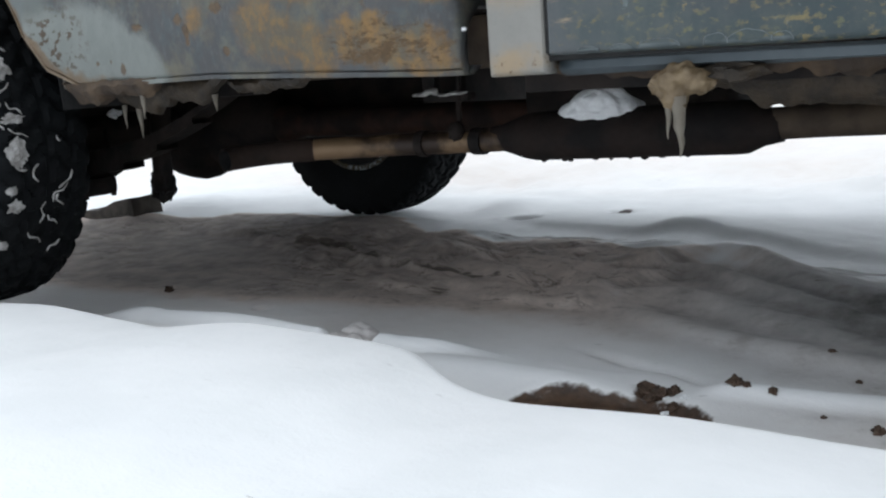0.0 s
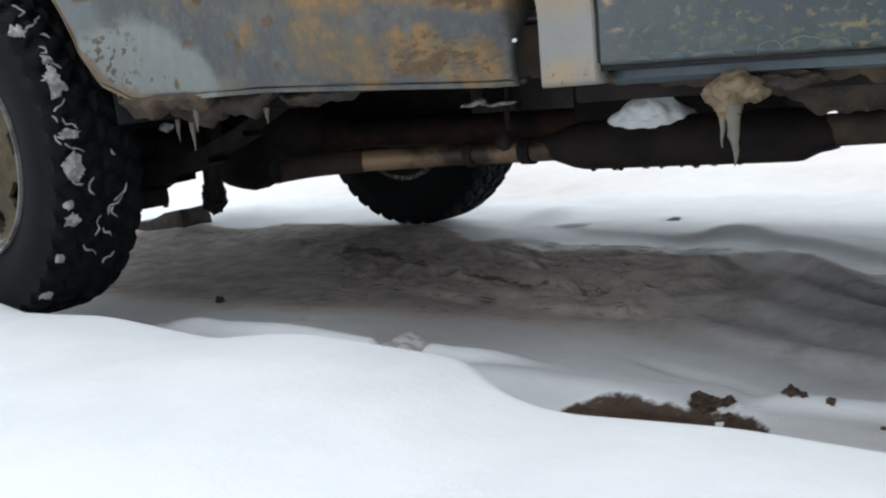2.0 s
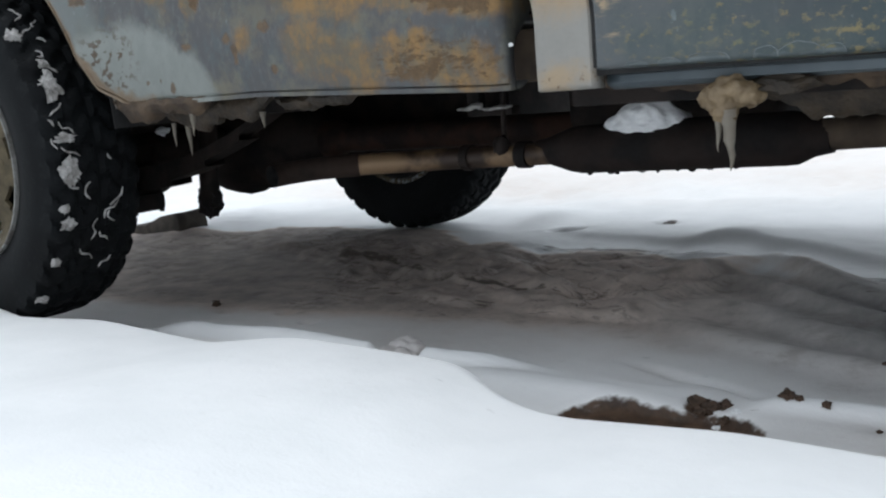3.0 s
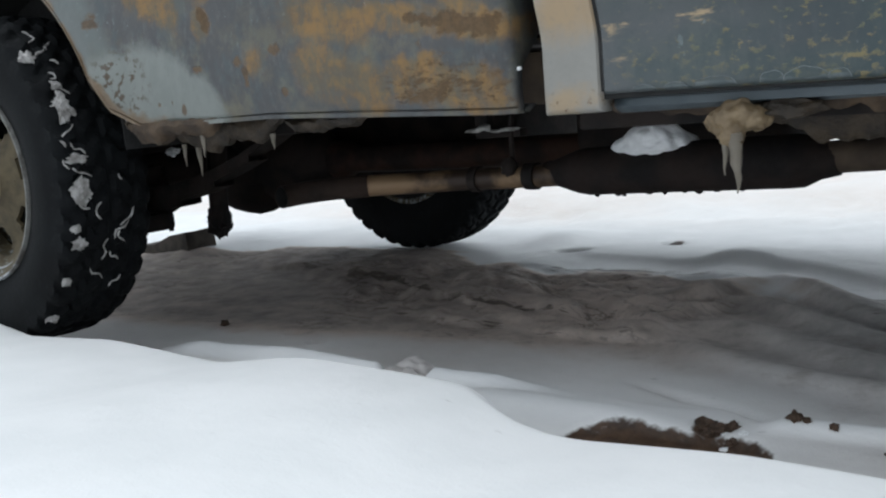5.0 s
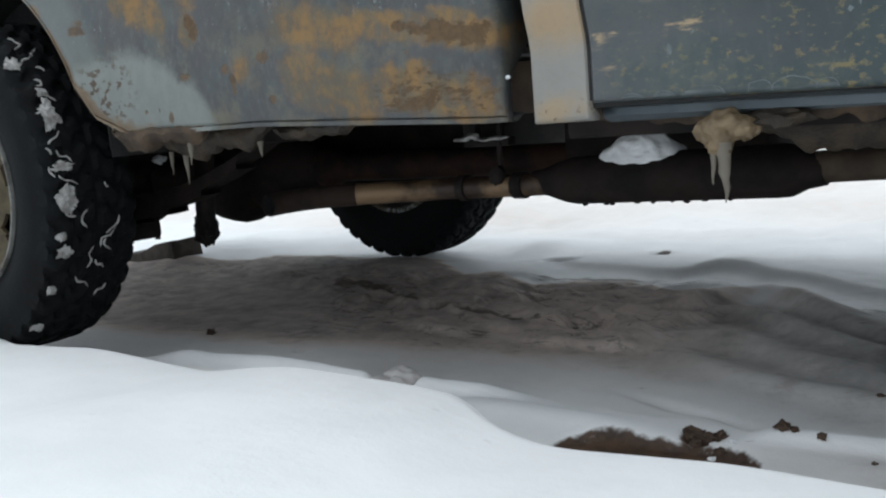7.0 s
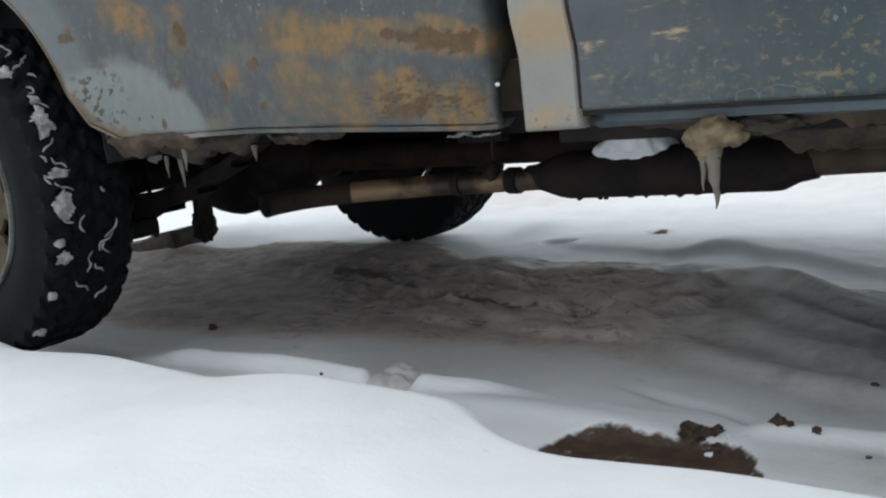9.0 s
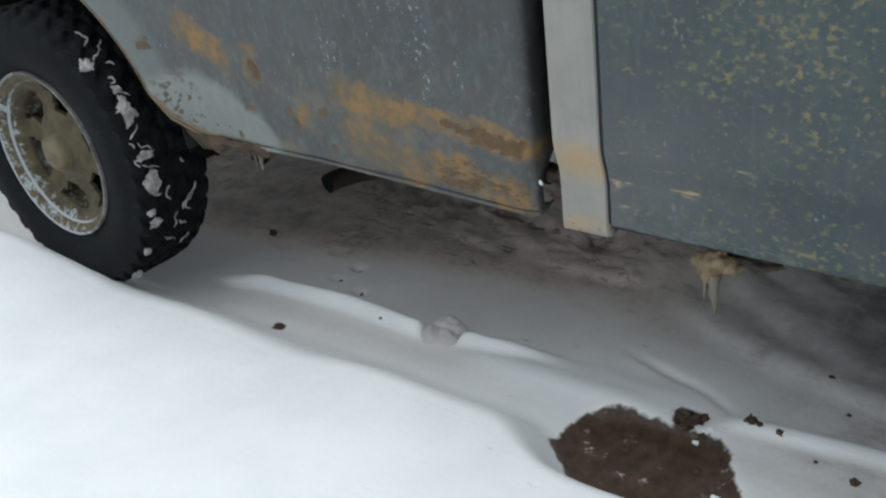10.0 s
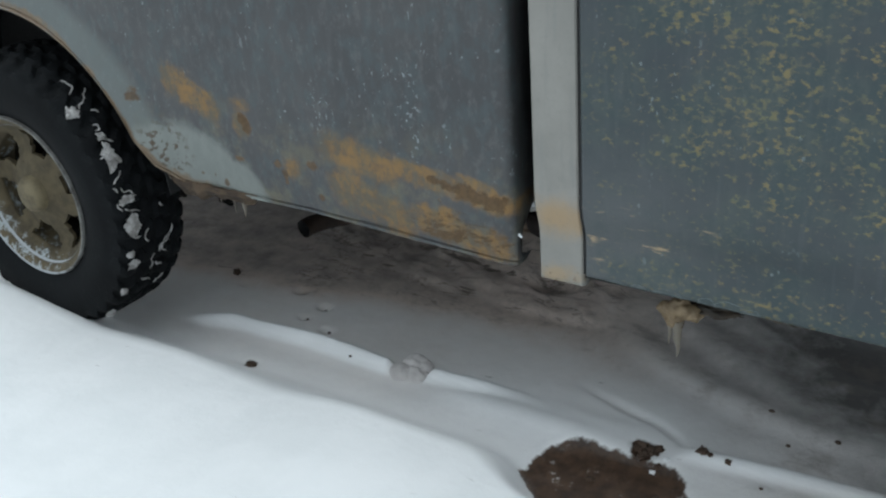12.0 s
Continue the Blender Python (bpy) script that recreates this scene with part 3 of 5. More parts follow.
def ground_shape(x, y):
    """Height, bare earth and pits, soiling with painted shade, and dark marks of the snow, by place."""
    base = 0.046 + 0.014 * step(0.5, 1.1, y) + 0.034 * step(1.1, 1.5, y)
    z = base + 0.006 * fbm(x * 1.7, y * 1.7, 3) + 0.003 * fbm(x * 8, y * 8, 5) * step(-0.1, 0.2, y)
    # snow bank beside the wheel track
    bare = step(-0.13, 0.03, x) * (1 - 0.6 * step(0.32, 0.6, x))
    foot = 0.085 + 0.018 * fbm(x * 2.2, x * 0 + 3.3, 9) - 0.12 * bare
    crest = -0.115 + 0.010 * fbm(x * 3.1, x * 0 + 1.1, 12) - 0.048 * bare
    sight = flow(x, (-2.3, -1.7, -1.5, -1.27, -1.1, -0.95, -0.62, -0.46, -0.4, -0.13, -0.08, -0.03, 0.05, 0.11, 0.33, 0.5, 1.5),
                 (0.20, 0.19, 0.178, 0.150, 0.158, 0.167, 0.151, 0.174, 0.180, 0.178, 0.174, 0.155, 0.130, 0.126, 0.138, 0.136, 0.15), 0.03)
    height = (sight - 0.046 - 0.41 * (crest + 0.14)) / 0.9
    rise = step(0, 1, (foot - y) / (foot - crest))
    z = z + height * rise + 0.10 * np.clip(crest - y, 0, 1.6) * (1 - 0.25 * np.clip(crest - y, 0, 1.6))
    z = z + 0.005 * rise * fbm(x * 2.2, y * 2.2, 21, 2)
    # wheel track with its inner ridge
    z = z - 0.006 * step(0.0, 0.10, y) * step(0.22, 0.16, y)
    line = np.interp(x, (-1.4, -1.2, -1.05, -0.8, -0.54, -0.43, -0.2, 0.2, 0.4, 0.55, 1.2), (0.162, 0.188, 0.213, 0.226, 0.219, 0.232, 0.258, 0.234, 0.256, 0.262, 0.28))
    first = step(-1.28, -1.05, x) * step(-0.525, -0.555, x) + 0.8 * step(-0.45, -0.42, x) * step(-0.10, -0.36, x)
    third = step(0.17, 0.25, x) * step(2.0, 1.0, x)
    off = np.abs(y - line - 0.004 * fbm(x * 7, x * 0 + 2.2, 35))
    roll = first * np.exp(-((off / 0.0165) ** 3)) + 0.62 * third * np.exp(-((off / 0.019) ** 3))
    z = z + roll * (0.034 + 0.006 * fbm(x * 9, y * 9, 33))
    heap = step(-0.42, -0.2, x) * step(0.10, -0.05, x) * bell(y, 0.195, 0.042)
    z = z + 0.015 * heap
    keep = np.clip(1.3 * first * np.exp(-((off / 0.026) ** 4)) + third * np.exp(-((off / 0.024) ** 4)) + heap, 0, 1)
    # fine groove and hollows by the bare earth
    z = z - 0.010 * step(-0.12, 0.0, x) * step(0.22, 0.16, x) * bell(y, 0.345 - 0.25 * np.clip(x, -0.1, 0.3) - 0.9 * np.clip(x - 0.1, 0, 1) ** 1.5, 0.010)
    z = z - 0.012 * bell(x, 0.0, 0.09) * bell(y, 0.31, 0.03)
    # broken crust under the bed: a lower and an upper step, lumps and pits
    warp = 0.25 * fbm(x * 1.5, y * 1.5, 44)
    lower = flow(x, (-2.2, -1.41, -1.2, -1.0, -0.76, -0.59, -0.4, -0.23, -0.12, 0.1), (1.15, 0.93, 0.80, 0.70, 0.64, 0.635, 0.585, 0.615, 0.66, 0.8)) + 0.035 * fbm(x * 6, x * 0 + 4.4, 47, 4)
    upper = flow(x, (-2.2, -1.36, -1.1, -0.945, -0.76, -0.55, -0.35, -0.2), (1.2, 0.99, 0.93, 0.86, 0.776, 0.74, 0.78, 0.95)) + 0.05 * fbm(x * 7, x * 0 + 8.4, 48, 4)
    left = step(-0.10, -0.24, x)
    rough = step(-0.01, 0.06, y - lower) * left * step(1.22, 1.02, y) * step(-2.3, -1.7, x)
    z = z + left * step(-2.2, -1.7, x) * step(1.5, 1.15, y) * (0.010 * (1 + 1.6 * fbm(x * 5, x * 0 + 6.2, 49, 3)) * step(-0.012, 0.020, y - lower) + 0.014 * (1 + 1.5 * fbm(x * 6, x * 0 + 2.9, 50, 3)) * step(-0.010, 0.016, y - upper))
    across = y + 0.35 * x
    ridges = 1 - np.abs(fbm(x * 2.4 + warp, across * 7 + warp, 51, 5)) * 2.2
    crack = 1 - np.abs(fbm(x * 6 + warp, across * 15 + warp, 68, 4)) * 2.6
    near = rough + 0.35 * step(-0.2, 0.05, x) * step(0.5, 0.7, y) * step(1.3, 1.1, y) * step(1.2, 0.5, x)
    z = z + rough * (0.014 * (ridges - 0.5) + 0.009 * fbm(x * 7, across * 13, 61, 4)) + near * (0.007 * np.clip(crack, -0.5, 1) ** 2 + 0.009 * fbm(x * 10, y * 22, 67, 3) + 0.005 * fbm(x * 26, y * 44, 69, 2))
    # drifts under the cab
    z = z + drift(x, y, (-0.34, -0.26, -0.19, -0.1, 0.0, 0.14, 0.28, 0.5, 1.0), (0.86, 0.92, 1.02, 1.11, 1.05, 0.91, 0.82, 0.73, 0.66), (0.0, 0.004, 0.016, 0.044, 0.052, 0.036, 0.028, 0.018, 0.0), 0.048, 0.09, 88)
    z = z + drift(x, y, (-0.27, -0.2, -0.13, -0.02, 0.09, 0.23, 0.45, 0.8), (0.72, 0.80, 0.96, 0.91, 0.82, 0.72, 0.62, 0.55), (0.0, 0.008, 0.024, 0.031, 0.030, 0.024, 0.015, 0.0), 0.044, 0.055, 89)
    z = z + drift(x, y, (-0.26, -0.18, -0.1, -0.02, 0.09, 0.2, 0.3, 0.55, 0.9), (0.70, 0.72, 0.752, 0.735, 0.67, 0.61, 0.545, 0.46, 0.42), (0.0, 0.008, 0.018, 0.024, 0.025, 0.024, 0.022, 0.013, 0.0), 0.042, 0.055, 90)
    z = z + drift(x, y, (-0.2, -0.1, 0.05, 0.2, 0.3, 0.6, 1.0), (0.66, 0.63, 0.53, 0.47, 0.45, 0.40, 0.38), (0.0, 0.007, 0.016, 0.020, 0.020, 0.012, 0.0), 0.036, 0.05, 91)
    z = z + drift(x, y, (-1.0, -0.7, -0.46, -0.36, -0.3, -0.18, -0.08, 0.13, 0.5), (1.40, 1.33, 1.28, 1.26, 1.30, 1.30, 1.32, 1.22, 1.12), (0.0, 0.012, 0.016, 0.020, 0.032, 0.026, 0.018, 0.016, 0.010), 0.035, 0.16, 92)
    z = z + 0.006 * step(-0.2, 0.1, x) * step(0.4, 0.6, y) * step(1.6, 1.2, y) * fbm(x * 5, across * 9, 63, 3)
    # far wheel's track and the pushed-up snow beside it
    z = z - 0.022 * bell(y, 1.5, 0.13) * step(-2.4, -1.9, x) * step(-0.7, -1.05, x)
    z = z + 0.03 * bell(x, -1.0, 0.10) * bell(y, 1.58, 0.12)
    for hx, hy, r, d in ((-0.56, 1.545, 0.035, 0.014), (-0.80, 1.37, 0.05, 0.03), (-0.893, 0.083, 0.024, 0.007), (-2.6, 0.5, 0.06, 0.04), (-3.1, 0.3, 0.09, 0.05),
                         (-0.90, 0.395, 0.02, 0.015), (-0.915, 0.325, 0.018, 0.012), (-0.81, 0.296, 0.02, 0.012), (-1.2, 0.41, 0.03, 0.012), (-1.02, 0.437, 0.022, 0.010),
                         (-0.586, 0.927, 0.055, 0.024), (-0.37, 0.755, 0.06, 0.024), (-0.30, 1.085, 0.065, 0.026), (-0.78, 0.89, 0.045, 0.014), (-0.95, 0.95, 0.05, 0.014), (-0.47, 1.05, 0.04, 0.012)):
        z = z - d * np.exp(-(((x - hx) / r) ** 2 + ((y - hy) / (r * 0.8)) ** 2) ** 2)
    z = z + 0.03 * bell(x, -2.3, 0.16) * bell(y, 1.17, 0.13)
    # open snow
    out = step(1.65, 2.2, y) + step(-1.9, -2.8, x) * step(0.0, 0.4, y)
    z = z + np.clip(out, 0, 1) * (0.05 * fbm(x * 1.1, y * 1.1, 71) + 0.026 * fbm(x * 4, y * 4, 75) + 0.016 * fbm(x * 9, y * 9, 77))
    far = np.sqrt(x * x + y * y)
    z = z + step(6, 40, far) * 0.9 * fbm(x * 0.05, y * 0.05, 81)
    # bare earth in the track
    soil_and_pits = np.minimum.reduce([0.186 - y + 0.06 * (x - 0.03), (x + 0.070 - 0.15 * (y - 0.03)) * 0.95, 0.665 * (x + 0.058) - 0.747 * (y - 0.135), (0.333 - x - 0.68 * (y - 0.02)) * 0.8, y + 0.07, 0.65 * x + 0.76 * y + 0.030])
    soil_and_pits = soil_and_pits + 0.011 * fbm(x * 16, y * 16, 93, 4)
    soil_and_pits = np.maximum(soil_and_pits, 0.032 - np.hypot(x - 0.132, (y - 0.220) * 1.05) + 0.010 * fbm(x * 30, y * 30, 94, 3))
    z = z - 0.012 * step(-0.01, 0.02, soil_and_pits) + 0.003 * step(0, 0.02, soil_and_pits) * fbm(x * 20, y * 20, 91)
    # earth colour painted into three pits in place of the shade inside them
    for hx, hy, r, slim in ((-0.893, 0.083, 0.022, 1.3), (-0.56, 1.545, 0.024, 0.5), (-0.915, 0.325, 0.008, 1.6)):
        soil_and_pits = np.maximum(soil_and_pits, r - np.hypot(x - hx, (y - hy) * slim))
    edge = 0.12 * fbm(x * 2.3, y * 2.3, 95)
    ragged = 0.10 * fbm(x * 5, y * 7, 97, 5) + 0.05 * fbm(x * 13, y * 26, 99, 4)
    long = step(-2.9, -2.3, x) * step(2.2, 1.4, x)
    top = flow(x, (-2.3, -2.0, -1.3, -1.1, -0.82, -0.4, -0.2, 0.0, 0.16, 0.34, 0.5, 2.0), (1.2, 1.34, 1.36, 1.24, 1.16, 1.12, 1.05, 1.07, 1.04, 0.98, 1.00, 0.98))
    dirt_shade = (0.38 + 0.05 * step(0.55, 0.90, y + edge)) * (0.35 * step(0.16, 0.36, y + edge * 0.6) + 0.65 * step(0.30, 0.52, y + edge * 0.4)) * step(0.025, -0.025, y - top + ragged)
    # the two terms growing with x paint the cab's shade into the snow colour
    dirt_shade = dirt_shade + 0.28 * step(-0.02, 0.16, y + edge * 0.4) * (1 - 0.75 * step(0.25, 0.50, y)) * step(-0.02, -0.10, y - top + ragged) + (0.72 * step(-0.30, 0.15, x) * step(-0.12, 0.28, y - flow(x, (-0.3, 0.0, 0.12, 0.39, 0.55, 1.0), (0.34, 0.36, 0.40, 0.44, 0.46, 0.48)) + 0.25 * edge) + 0.95 * step(0.10, 0.65, x) * step(-0.16, 0.16, y + 0.6 * edge)) * step(0.03, -0.03, y - top + ragged)
    dirt_shade = dirt_shade * long + 0.30 * step(-0.1, 0.45, x) * step(0.20, 0.50, y + edge) * step(0.95, 0.65, y + edge) * long
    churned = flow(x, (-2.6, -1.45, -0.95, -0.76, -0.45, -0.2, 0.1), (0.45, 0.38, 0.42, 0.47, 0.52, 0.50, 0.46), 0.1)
    dirt_shade = dirt_shade + (0.62 + 0.36 * step(-0.45, -0.9, x)) * step(-0.07, 0.11, y - churned + 0.3 * edge) * step(0.02, -0.05, y - top + ragged) * step(0.15, -0.35, x) * step(-3.2, -2.6, x)
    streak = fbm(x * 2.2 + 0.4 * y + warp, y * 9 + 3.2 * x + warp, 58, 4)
    dirt_shade = dirt_shade + 0.30 * step(0.0, 0.5, streak) * step(0.35, 0.6, y) * step(0.0, -0.06, y - top + ragged) * step(-0.9, -0.4, x) * long
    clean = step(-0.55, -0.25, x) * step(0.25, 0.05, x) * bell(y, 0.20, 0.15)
    dirt_shade = dirt_shade * (1 - 0.95 * keep * (1 - 0.5 * step(0.35, 0.6, x))) * (1 - 0.8 * clean)
    # snow beyond the truck, trodden and lightly soiled
    dirt_shade = dirt_shade + 0.45 * step(1.6, 2.4, y) * (1 + 0.8 * fbm(x * 1.3, y * 1.3, 98, 3))
    # dark blotches: bare ripples by the far drift, torn crumbs along the crust's far rim; shade painted on the crust's
    # step faces
    dark = 0.85 * bell(x, 0.21, 0.15) * bell(y, 1.035 - 0.1 * (x - 0.2), 0.055) + 0.75 * bell(x, -0.50, 0.32) * bell(y, 1.16, 0.035)
    dark = dark + 0.3 * rough * step(0.2, 0.6, -fbm(x * 3 + warp, y * 6, 57, 4) + 0.25) + 0.5 * step(-0.25, -0.42, x) * (bell(y, lower, 0.014) + bell(y, upper, 0.014)) * step(-1.6, -1.2, x)
    return z, soil_and_pits, dirt_shade, dark


def spread(lo, hi, fine, reach):
    """Close steps between lo and hi, then ever wider ones out to reach."""
    mid = list(np.arange(lo, hi + fine / 2, fine))
    left, right, s = [], [], fine
    while (mid[-1] if not right else right[-1]) < reach:
        s *= 1.16
        right.append((mid[-1] if not right else right[-1]) + s)
        left.append((mid[0] if not left else left[-1]) - s)
    return np.array(left[::-1] + mid + right)


def build_ground():
    xs, ys = spread(-2.3, 0.75, 0.0085, 220.0), spread(-0.5, 1.7, 0.0075, 220.0)
    gx, gy = np.meshgrid(xs, ys, indexing="ij")
    z, soil_and_pits, dirt_shade, dark = ground_shape(gx, gy)
    nx, ny = gx.shape
    me = bpy.data.meshes.new("ground")
    idx = np.arange(nx * ny).reshape(nx, ny)
    quads = np.stack([idx[:-1, :-1], idx[1:, :-1], idx[1:, 1:], idx[:-1, 1:]], -1).reshape(-1, 4)
    me.from_pydata(np.stack([gx, gy, z], -1).reshape(-1, 3).tolist(), [], quads.tolist())
    for key, v in (("soil_and_pits", soil_and_pits), ("dirt_shade", dirt_shade), ("dark", dark)):
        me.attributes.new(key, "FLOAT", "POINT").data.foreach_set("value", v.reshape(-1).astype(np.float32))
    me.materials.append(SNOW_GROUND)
    me.shade_smooth()
    tagged(new("ground", me), "white snow, churned and partly shade-grey under the truck, with a bare earth patch", "snow ground", "", "structure")


build_ground()


def ground_z(x, y):
    return float(ground_shape(np.array([[x]]), np.array([[y]]))[0][0, 0])


# ---- the truck ----
truck = new("pickup_truck")
truck.location = (-0.6, 0.78, 0.03)
bpy.context.view_layer.update()
tagged(truck, "rusty grey pickup truck with peeling paint, parked in snow", "pickup truck")
AX, AZ, AR, BACK = -1.46, 0.48, 0.466, 0.575


def bed_foot(x):
    z = 0.537 + 0.022 * min(max((-0.06 - x) / 0.5, 0), 1)
    if x > -0.93:
        return z
    if x > -1.012:
        return z + (0.60 - z) * (-0.93 - x) / 0.082
    if x > AX:
        return AZ + math.sqrt(max(AR**2 - (x - AX) ** 2, 0.0))
    if x > AX - BACK:
        return max(AZ + AR * (1 - ((AX - x) / BACK) ** 3.4) ** (1 / 3.4), 0.635)
    return max(0.635 - 0.5 * (AX - BACK - x), 0.515)


def build_bed_side(y0, sign, name, label):
    xs = [-2.55, -2.45, -2.35, -2.28, -2.2, -2.15, -2.1, -2.07, -2.05, -2.04, AX - BACK - 0.001]
    xs += [AX - BACK * math.sin(math.pi / 2 * k / 26) for k in range(1, 27)]
    xs += [AX + (AR - 0.0025) * math.sin(math.pi / 2 * k / 24) for k in range(25)]
    xs += list(np.linspace(-0.995, -0.085, 47))
    xs = sorted(x for x in xs if x <= -0.0849)
    grid = []
    for x in xs:
        b = bed_foot(x)
        d = math.hypot(x - AX, b - AZ) - AR
        e = 0.025 - 0.040 * math.exp(-((d / 0.06) ** 2)) * min(max((b - 0.56) / 0.10, 0), 1)
        col = [(x, y0 + sign * (e + 0.030), b + 0.010), (x, y0 + sign * (e + 0.010), b - 0.001), (x, y0 + sign * (e - 0.003), b - 0.001), (x, y0 + sign * (e - 0.004), b + 0.004), (x, y0 + sign * (e + 0.002), b + 0.0065)]
        for k in range(31):
            z = b + 0.009 + (1.155 - b) * (k / 30) ** 1.3
            d = math.hypot(x - AX, z - AZ) - AR
            y = 0.012 - 0.040 * math.exp(-((d / 0.06) ** 2)) * min(max((z - 0.56) / 0.10, 0), 1) + 0.013 * min(max((b + 0.09 - z) / 0.09, 0), 1) ** 1.5 + 0.008 * math.exp(-(((z - 0.70) / 0.02) ** 2)) * 0.3
            y += 0.003 * noise.noise(Vector((x * 4, z * 4, 7)))
            col.append((x, y0 + sign * y, z))
        col.append((x, y0 + sign * 0.06, 1.175))
        grid.append(col)
    # rounded front edge that turns in towards the gap
    for a in (20, 40, 60, 75, 86):
        col = []
        for (x, y, z) in grid[len(xs) - 1]:
            k = 0.4 + 0.6 * min(max((z - 0.555) / 0.07, 0), 1)
            col.append((-0.085 + 0.029 * math.sin(radians(a)), y + sign * 0.022 * k * (1 - math.cos(radians(a))), z))
        grid.append(col)
    grid.append([(p[0] + 0.002, p[1] + sign * (0.012 + 0.06 * min(max((p[2] - 0.60) / 0.06, 0), 1)), p[2]) for p in grid[-1]])
    bm = bmesh.new()
    sheet(bm, grid)
    ob = part(name, bm, BED, truck, label)
    m = ob.modifiers.new("skin", "SOLIDIFY")
    m.thickness, m.offset = 0.0025, 0.0
    return ob


def build_bed():
    build_bed_side(0.0, 1, "bed_side", "grey bed side with ochre stains, rust and a primer patch")
    build_bed_side(1.64, -1, "bed_side", "grey bed side")
    bm = bmesh.new()
    box(bm, (-2.5, 0.06, 0.64), (-0.06, 1.58, 0.67), 0.004)
    part("bed_floor", bm, DARK_STEEL, truck)
    bm = bmesh.new()
    box(bm, (-0.10, 0.085, 0.63), (-0.062, 1.555, 1.16), 0.006)
    for k in range(6):
        box(bm, (-0.064, 0.18 + 0.22 * k, 0.66), (-0.05, 0.28 + 0.22 * k, 1.12), 0.005)
    part("bed_front_wall", bm, BED, truck)
    bm = bmesh.new()
    box(bm, (-2.55, 0.04, 0.62), (-2.51, 1.6, 1.16), 0.008)
    part("tailgate", bm, BED, truck)
    bm = bmesh.new()
    box(bm, (-2.66, 0.05, 0.46), (-2.56, 1.59, 0.60), 0.02)
    part("rear_bumper", bm, DARK_STEEL, truck)
    for y in (0.0, 1.64):
        s = 1 if y < 1 else -1
        bm = bmesh.new()
        outline = [(x, bed_foot(x) + 0.006) for x in np.linspace(AX - BACK + 0.002, AX + AR - 0.002, 40)]
        outline = [(AX - BACK - 0.004, 0.55)] + outline + [(AX + AR + 0.004, 0.52)]
        sheet(bm, [[(x, y + s * q, z) for q in (0.022, 0.1, 0.2, 0.34)] for x, z in outline])
        sheet(bm, [[(x, y + s * 0.34, z), (x * 0.5 + AX * 0.5, y + s * 0.34, 0.55 + 0.5 * (z - 0.55)), (AX, y + s * 0.34, 0.55)] for x, z in outline])
        bmesh.ops.remove_doubles(bm, verts=bm.verts, dist=1e-4)
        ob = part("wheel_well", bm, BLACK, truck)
        m = ob.modifiers.new("skin", "SOLIDIFY")
        m.thickness = 0.003


build_bed()


def cab_y(z):
    """The cab side bulges above a soft crease and draws in below it."""
    s = min(max((0.70 - z) / 0.08, 0), 1)
    s = s * s * (3 - 2 * s)
    lean = 0.05 * max(z - 1.0, 0) ** 2
    return -0.006 + 0.016 * s + lean


def cab_strip(x_lo, x_hi, z_lo, z_hi, nx, nz, material, name, label, y0=0.0, sign=1, turn_lo=0.0, turn_hi=0.0, proud=0.0, foot=None):
    """A piece of the cab's side with rounded edges turned inwards."""
    us = list(np.linspace(x_lo, x_hi, nx))
    grid = []
    edge = [(0.006, 0.0012), (0.0025, 0.004), (0.0, 0.010), (0.0, 0.03)]
    line = [(x_lo + a * 0.6, b + (turn_lo if k == 0 else 0)) for k, (a, b) in enumerate(edge[::-1])]
    line += [(u, 0.0) for u in us[1:-1]]
    line += [(x_hi - a * 0.6, b + (turn_hi if k == 3 else 0)) for k, (a, b) in enumerate(edge)]
    for x, dy in line:
        col = []
        lo = foot(x) if foot else z_lo
        for k, (a, b) in enumerate(edge[::-1]):
            col.append((x, y0 + sign * (cab_y(lo) - proud + max(b, dy)), lo + a * 0.6))
        for k in range(nz + 1):
            z = lo + 0.008 + (z_hi - lo - 0.008) * k / nz
            y = cab_y(z) - proud + dy + 0.002 * noise.noise(Vector((x * 4 + 9, z * 4, 3)))
            col.append((x, y0 + sign * y, z))
        grid.append(col)
    bm = bmesh.new()
    sheet(bm, grid)
    ob = part(name, bm, material, truck, label)
    m = ob.modifiers.new("skin", "SOLIDIFY")
    m.thickness, m.offset = 0.0015, 0.0
    return ob


def door_foot(x):
    return 0.554 - 0.016 * (x - 0.09)


